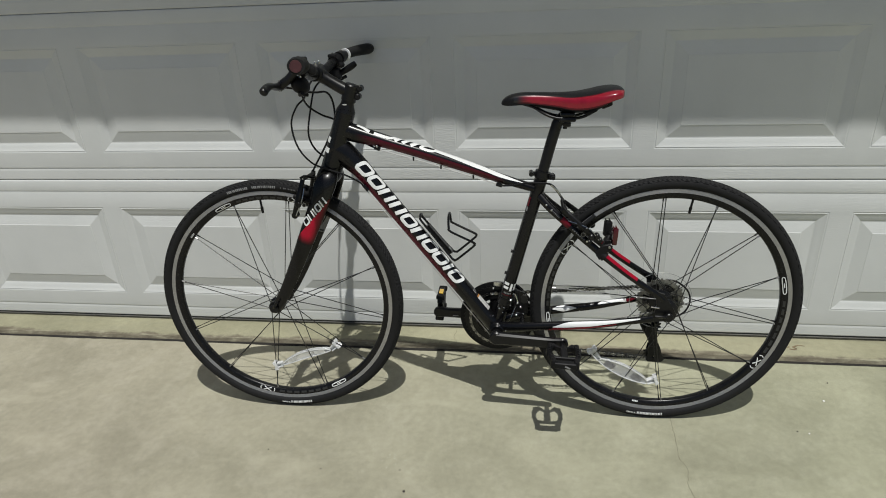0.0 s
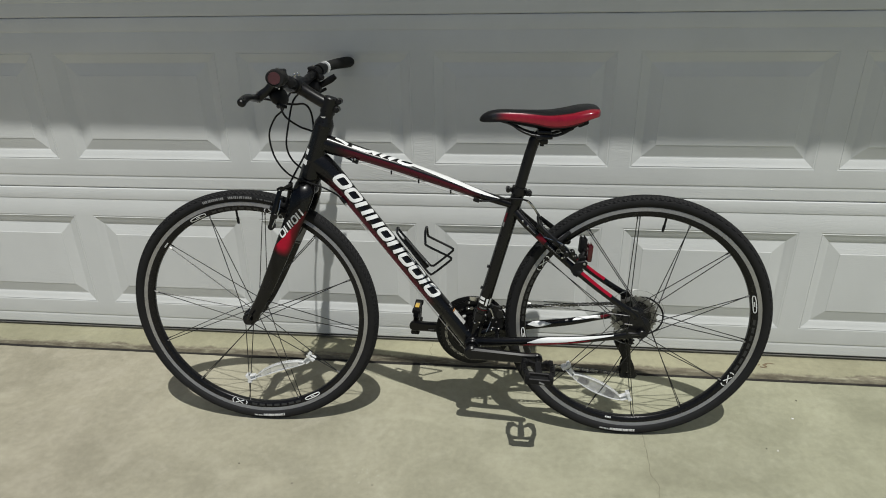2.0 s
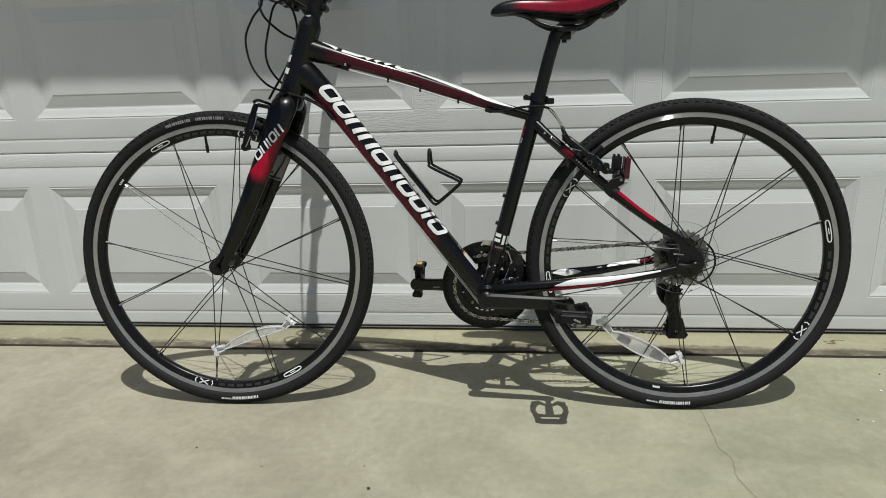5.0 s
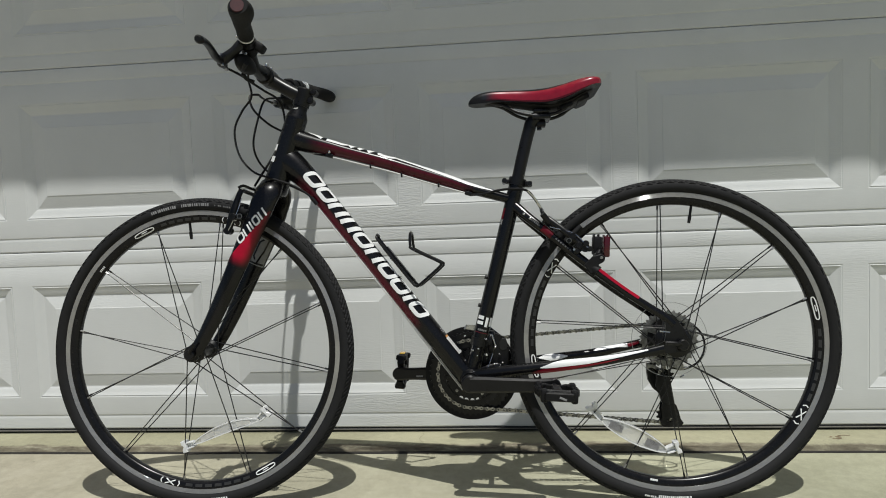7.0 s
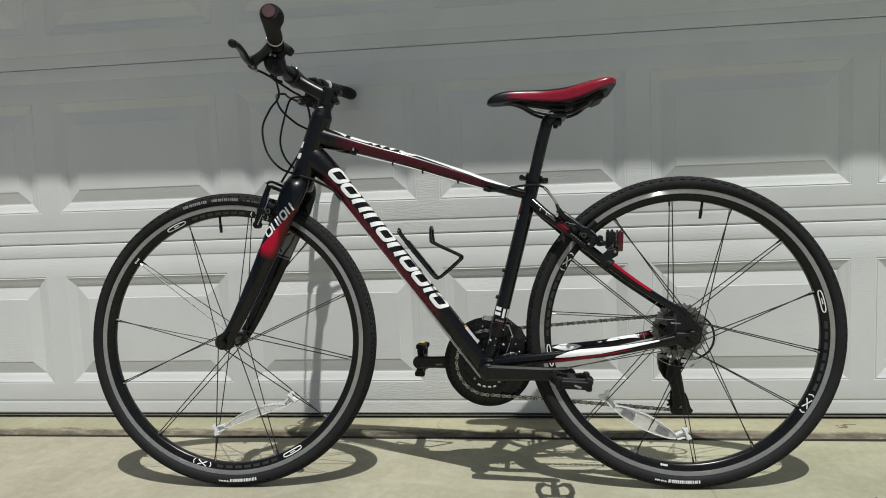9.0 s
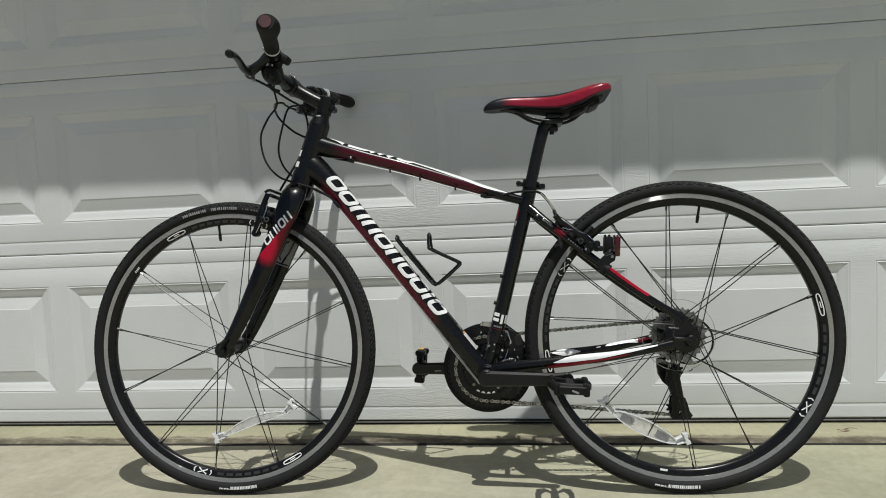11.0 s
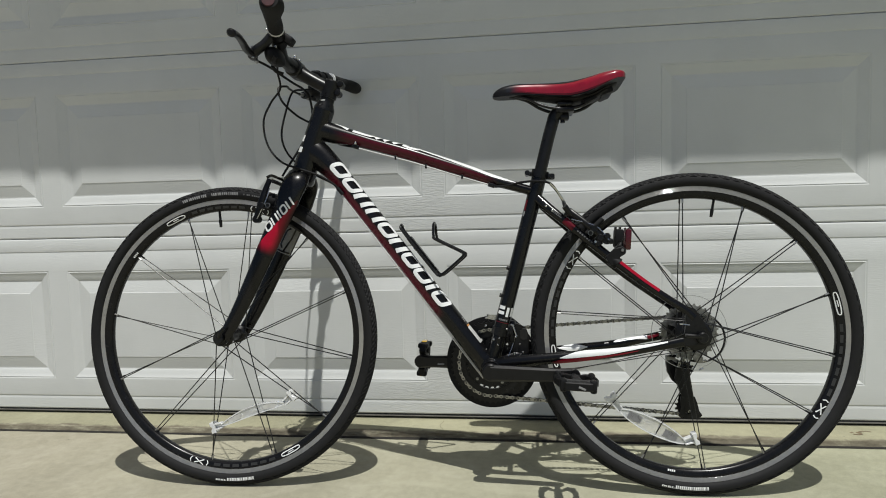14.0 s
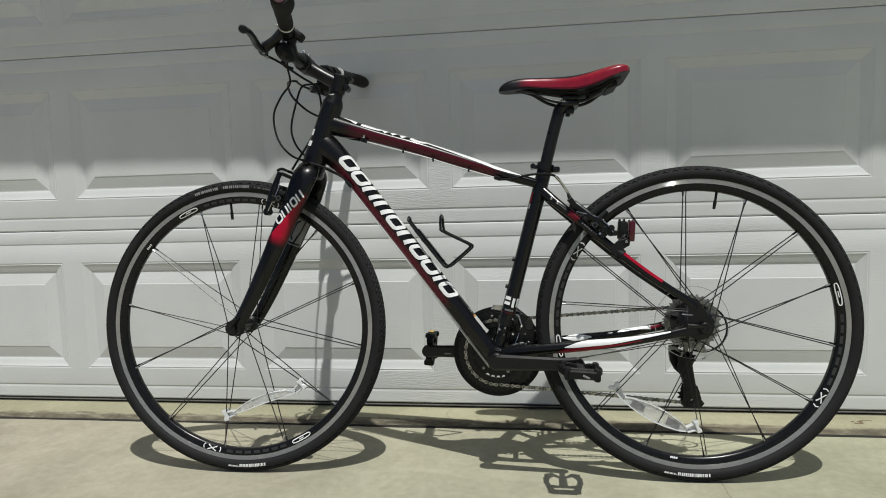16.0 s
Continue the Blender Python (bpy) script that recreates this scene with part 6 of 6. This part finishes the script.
part("cable_tip", rod((0.031, 0.066, 0.2518), (0.0405, 0.066, 0.2565), 0.0017, 8), CHROME, rd, "bright cable end")
part("gear_cable", wire_bm([(-0.05, 0.066, 0.322), (-0.01, 0.070, 0.372), (0.040, 0.072, 0.381), (0.078, 0.070, 0.356), (0.089, 0.068, 0.322), (0.076, 0.068, 0.288), (0.045, 0.071, 0.270), (0.012, 0.076, 0.272)], 0.0025, 8, 8), PLASTIC, rd, "black cable loop")
part("cable_end", rod((0.052, 0.071, 0.273), (0.034, 0.073, 0.2695), 0.0034, 10), CHROME, rd, "bright barrel adjuster")

# front derailleur
fd = part("front_derailleur", join(Tube([(ST(0.342), 0, 0.342, 0.0195), (ST(0.358), 0, 0.358, 0.0195)], 1).bm(22), block((0.020, 0.022, 0.020), (ST(0.35) + 0.018, 0.014, 0.349), 0.004), block((0.016, 0.014, 0.030), (ST(0.35) + 0.026, 0.026, 0.356), 0.004)), SATIN, bicycle, "black and chrome front derailleur")
part("derailleur_cage", join(plate([(-0.418, 0.386), (-0.400, 0.384), (-0.366, 0.356), (-0.346, 0.324), (-0.352, 0.318), (-0.380, 0.346), (-0.404, 0.368), (-0.418, 0.372)], 0.062, 0.0632), plate([(-0.446, 0.384), (-0.412, 0.382), (-0.384, 0.364), (-0.356, 0.330), (-0.362, 0.322), (-0.390, 0.350), (-0.414, 0.368), (-0.446, 0.374)], 0.040, 0.0412), block((0.010, 0.024, 0.005), (-0.352, 0.0515, 0.321), 0.001)), CHROME, fd, "steel derailleur cage")
part("linkage", plate([(-0.400, 0.352), (-0.384, 0.366), (-0.360, 0.356), (-0.350, 0.326), (-0.352, 0.296), (-0.386, 0.292), (-0.400, 0.320)], 0.030, 0.038, 0.001), SATIN, fd, "black linkage")
part("linkage_arm", block((0.012, 0.016, 0.034), (-0.390, 0.022, 0.338), 0.003), SATIN, fd)
part("linkage_arm", block((0.010, 0.02, 0.016), (-0.430, 0.018, 0.333), 0.003), SATIN, fd)
part("linkage_cover", plate([(-0.371, 0.330), (-0.364, 0.325), (-0.355, 0.328), (-0.352, 0.340), (-0.356, 0.351), (-0.365, 0.353), (-0.372, 0.344)], 0.028, 0.030, 0.0006), SPOKE, fd, "dark grey cover")
for p, q, r in (((-0.391, 0.012, 0.362), (-0.391, 0.008, 0.362), 0.0035), ((-0.388, 0.010, 0.364), (-0.379, 0.010, 0.338), 0.0026), ((-0.400, -0.012, 0.356), (-0.400, -0.0165, 0.356), 0.0026), ((-0.372, 0.026, 0.318), (-0.372, 0.022, 0.318), 0.0026), ((-0.420, -0.019, 0.322), (-0.420, -0.022, 0.322), 0.0020), ((-0.428, -0.034, 0.2905), (-0.428, -0.036, 0.2905), 0.0018), ((-0.381, 0.014, 0.336), (-0.381, 0.010, 0.336), 0.0038), ((-0.429, -0.018, 0.334), (-0.429, -0.0215, 0.334), 0.0032), ((-0.417, -0.020, 0.337), (-0.417, -0.0225, 0.337), 0.0024), ((-0.446, 0.016, 0.378), (-0.446, 0.010, 0.378), 0.0028), ((-0.447, 0.016, 0.361), (-0.447, 0.010, 0.361), 0.0030), ((-0.384, 0.020, 0.298), (-0.384, 0.014, 0.298), 0.0034), ((-0.365, 0.024, 0.300), (-0.365, 0.018, 0.300), 0.0028), ((-0.446, -0.020, 0.313), (-0.446, -0.024, 0.313), 0.0018), ((-0.412, -0.034, 0.2745), (-0.412, -0.037, 0.2745), 0.0022), ((-0.437, -0.034, 0.2845), (-0.437, -0.037, 0.2845), 0.0026)):
    part("derailleur_bolt", dome(p, q, 0.95 * r), CHROME, fd, "bright bolt")
part("bare_cable", wire_bm([(-0.438, 0.004, 0.250), (-0.414, 0.008, 0.262), (-0.390, 0.018, 0.310), (-0.380, 0.024, 0.345)], 0.0009, 5, 6), CHROME, fd, "bright steel cable")


# ---- rim brakes ----
def v_brake(name, foot, head, rim, noodle, label):
    """Two arms beside the tyre, pads on the rim, a bent noodle across the top."""
    brake = part(name, rod((foot[0], -0.066, foot[1]), (foot[0], -0.050, foot[1]), 0.0085, 14), SATIN, bicycle, label)
    part("brake_boss", rod((foot[0], 0.050, foot[1]), (foot[0], 0.066, foot[1]), 0.0085, 14), SATIN, brake)
    f, h, r = np.array(foot), np.array(head), np.array(rim)
    for side in (-1, 1):
        mid = f + (h - f) * 0.45
        part("brake_arm", Tube([(f[0], side * 0.060, f[1], 0.0085, 0.006), (mid[0], side * 0.060, mid[1], 0.0075, 0.0055), (f[0] * 0.2 + h[0] * 0.8, side * 0.052, f[1] * 0.2 + h[1] * 0.8, 0.0065, 0.005), (h[0], side * 0.045, h[1], 0.006, 0.0048)], 6).bm(14), SATIN, brake, "black brake arm")
        d = np.array((-(r - np.array(WHEEL_C[name]))[1], (r - np.array(WHEEL_C[name]))[0]))
        d /= np.linalg.norm(d)
        part("brake_pad", Tube([(r[0] - d[0] * 0.034, side * 0.018, r[1] - d[1] * 0.034, 0.0055, 0.005), (r[0], side * 0.0185, r[1], 0.006, 0.0055), (r[0] + d[0] * 0.030, side * 0.018, r[1] + d[1] * 0.030, 0.0055, 0.005)], 5).bm(12), RUBBER, brake, "black rubber brake pad")
        part("pad_bolt", join(rod((r[0], side * 0.022, r[1]), (r[0], side * 0.070, r[1]), 0.0035, 8), disc_y(0.0075, min(side * 0.066, side * 0.072), max(side * 0.066, side * 0.072), (r[0], 0, r[1]), 14, 0.001)), SATIN, brake, "black pad bolt")
        part("return_spring", wire_bm([(f[0] + 0.004, side * 0.069, f[1]), (mid[0] + 0.012, side * 0.066, mid[1]), (h[0] + 0.004, side * 0.056, h[1] - 0.02)], 0.0011, 5, 6), CHROME, brake, "steel return spring")
    part("noodle", wire_bm(noodle, 0.0032, 7, 8), SATIN, brake, "bent cable noodle")
    part("cable_boot", wire_bm([(h[0], -0.030, h[1] - 0.001), (h[0], 0.0, h[1] - 0.002), (h[0], 0.040, h[1] - 0.004)], 0.0045, 4, 8), RUBBER, brake, "rubber cable boot")
    return brake


WHEEL_C = {"front_brake": (BASE, AXLE_Z), "rear_brake": (0.0, AXLE_Z)}
v_brake("front_brake", (-0.952, 0.610), (-0.927, 0.700), (-0.938, 0.6395), [(-0.932, -0.050, 0.704), (-0.922, -0.046, 0.709), (-0.908, -0.034, 0.703), (-0.898, -0.018, 0.700), (-0.893, 0.004, 0.708)], "black front rim brake on the fork")
v_brake("rear_brake", (-0.186, 0.547), (-0.262, 0.614), (-0.213, 0.572), [(-0.266, -0.048, 0.612), (-0.270, -0.036, 0.622), (-0.272, -0.018, 0.634), (-0.268, -0.004, 0.634)], "black rear rim brake on the seat stays")
part("adjuster", rod((-0.272, -0.052, 0.622), (-0.258, -0.046, 0.604), 0.0065, 12), SATIN, bicycle, "black brake cable clamp")
for name, x, y, z in (("rear", -0.221, -0.073, 0.563), ("front", -0.922, -0.071, 0.640)):
    part("pad_washer", lathe([(0.0042, -0.0010), (0.0056, -0.0010), (0.0056, 0.0010), (0.0042, 0.0010)], 20, (x, y, z)), COG, bicycle, "bright washer of the brake pad")
    part("pad_nut", disc_y(0.0042, -0.003, 0.004, (x, y, z), 6, 0.0005), SATIN, bicycle, "black nut")
for x, z, r in ((-0.186, 0.556, 0.007), (-0.178, 0.545, 0.006), (-0.200, 0.553, 0.008), (-0.205, 0.541, 0.006)):
    part("brake_knob", disc_y(r, -0.070, -0.052, (x, 0, z), 12, 0.002), SATIN, bicycle)
part("brake_screw", rod((-0.211, -0.072, 0.5445), (-0.211, -0.069, 0.5445), 0.0026, 8), CHROME, bicycle, "bright screw")

# rear reflector on its bracket
bracket = part("reflector_bracket", join(Tube([(-0.176, -0.048, 0.508, 0.013), (-0.162, -0.053, 0.496, 0.013)], 1).bm(18), Tube([(-0.166, -0.040, 0.515, 0.007), (-0.158, -0.026, 0.526, 0.007), (-0.150, -0.016, 0.540, 0.006)], 5, None).bm(12), disc_y(0.008, -0.040, -0.010, (-0.156, 0, 0.529), 14, 0.001)), PLASTIC, bicycle, "black plastic reflector bracket")
part("bracket_plate", plate([(-0.190, 0.512), (-0.172, 0.529), (-0.154, 0.534), (-0.146, 0.528), (-0.148, 0.518), (-0.160, 0.511), (-0.166, 0.497), (-0.178, 0.492)], -0.062, -0.055, 0.0015), PLASTIC, bracket)
part("bracket_bolt", disc_y(0.0032, -0.0645, -0.061, (-0.1545, 0, 0.526), 10, 0.0006), STEEL, bracket, "small bright bolt")
housing = part("reflector_housing", block((0.018, 0.022, 0.040), (-0.1515, 0.008, 0.5525), 0.003, pose(0, 0, 0, 0, 4, 6)), PLASTIC, bracket)
part("housing_bar", block((0.006, 0.056, 0.014), (-0.1475, -0.014, 0.5400), 0.002, pose(0, 0, 0, 0, 4, 8)), PLASTIC, housing)
for x in (-0.157, -0.1475):
    part("housing_rib", block((0.003, 0.020, 0.005), (x, 0.008, 0.5745), 0.001), PLASTIC, housing)
lens = part("reflector_lens", block((0.013, 0.022, 0.044), (-0.1405, -0.040, 0.5485), 0.003, pose(0, 0, 0, 0, 4, 6)), REDLENS, bracket, "dark red reflector lens")
for x in (-0.1445, -0.1375):
    part("lens_rib", block((0.002, 0.018, 0.0035), (x, -0.040, 0.5720), 0.0006), REDLENS, lens)
for x, y, z in ((-0.3096, -0.026, 0.6253), (-0.2969, -0.034, 0.6148)):
    part("stay_bolt", dome((x, y + 0.006, z), (x, y - 0.002, z), 0.0036), CHROME, bicycle, "bright bolt head")

# bottle cage: two bent rods on the down tube
bottle_cage = part("bottle_cage", plate([(-0.622, 0.560), (-0.612, 0.566), (-0.552, 0.489), (-0.562, 0.483)], -0.010, 0.010, 0.001), SATIN, bicycle, "black wire bottle cage")
for side in (-1, 1):
    part("cage_rod", wire_bm([(-0.634, side * 0.012, 0.590), (-0.631, side * 0.016, 0.580), (-0.590, side * 0.020, 0.527), (-0.556, side * 0.026, 0.484), (-0.548, side * 0.030, 0.478), (-0.539, side * 0.034, 0.480), (-0.496, side * 0.036, 0.516), (-0.492, side * 0.036, 0.523), (-0.497, side * 0.036, 0.529), (-0.552, side * 0.036, 0.557), (-0.558, side * 0.030, 0.566), (-0.559, side * 0.022, 0.588), (-0.559, side * 0.010, 0.594), (-0.559, 0, 0.595)], 0.0031, 6, 8), SATIN, bottle_cage)
part("cage_rod", wire_bm([(-0.634, -0.012, 0.590), (-0.635, 0, 0.593), (-0.634, 0.012, 0.590)], 0.0031, 5, 8), SATIN, bottle_cage)
for x, z in ((-0.602, 0.540), (-0.565, 0.494)):
    part("cage_bolt", rod((x - 0.004, 0, z - 0.003), (x + 0.006, 0, z + 0.0045), 0.0048, 10), CHROME, bottle_cage, "bright bolt")
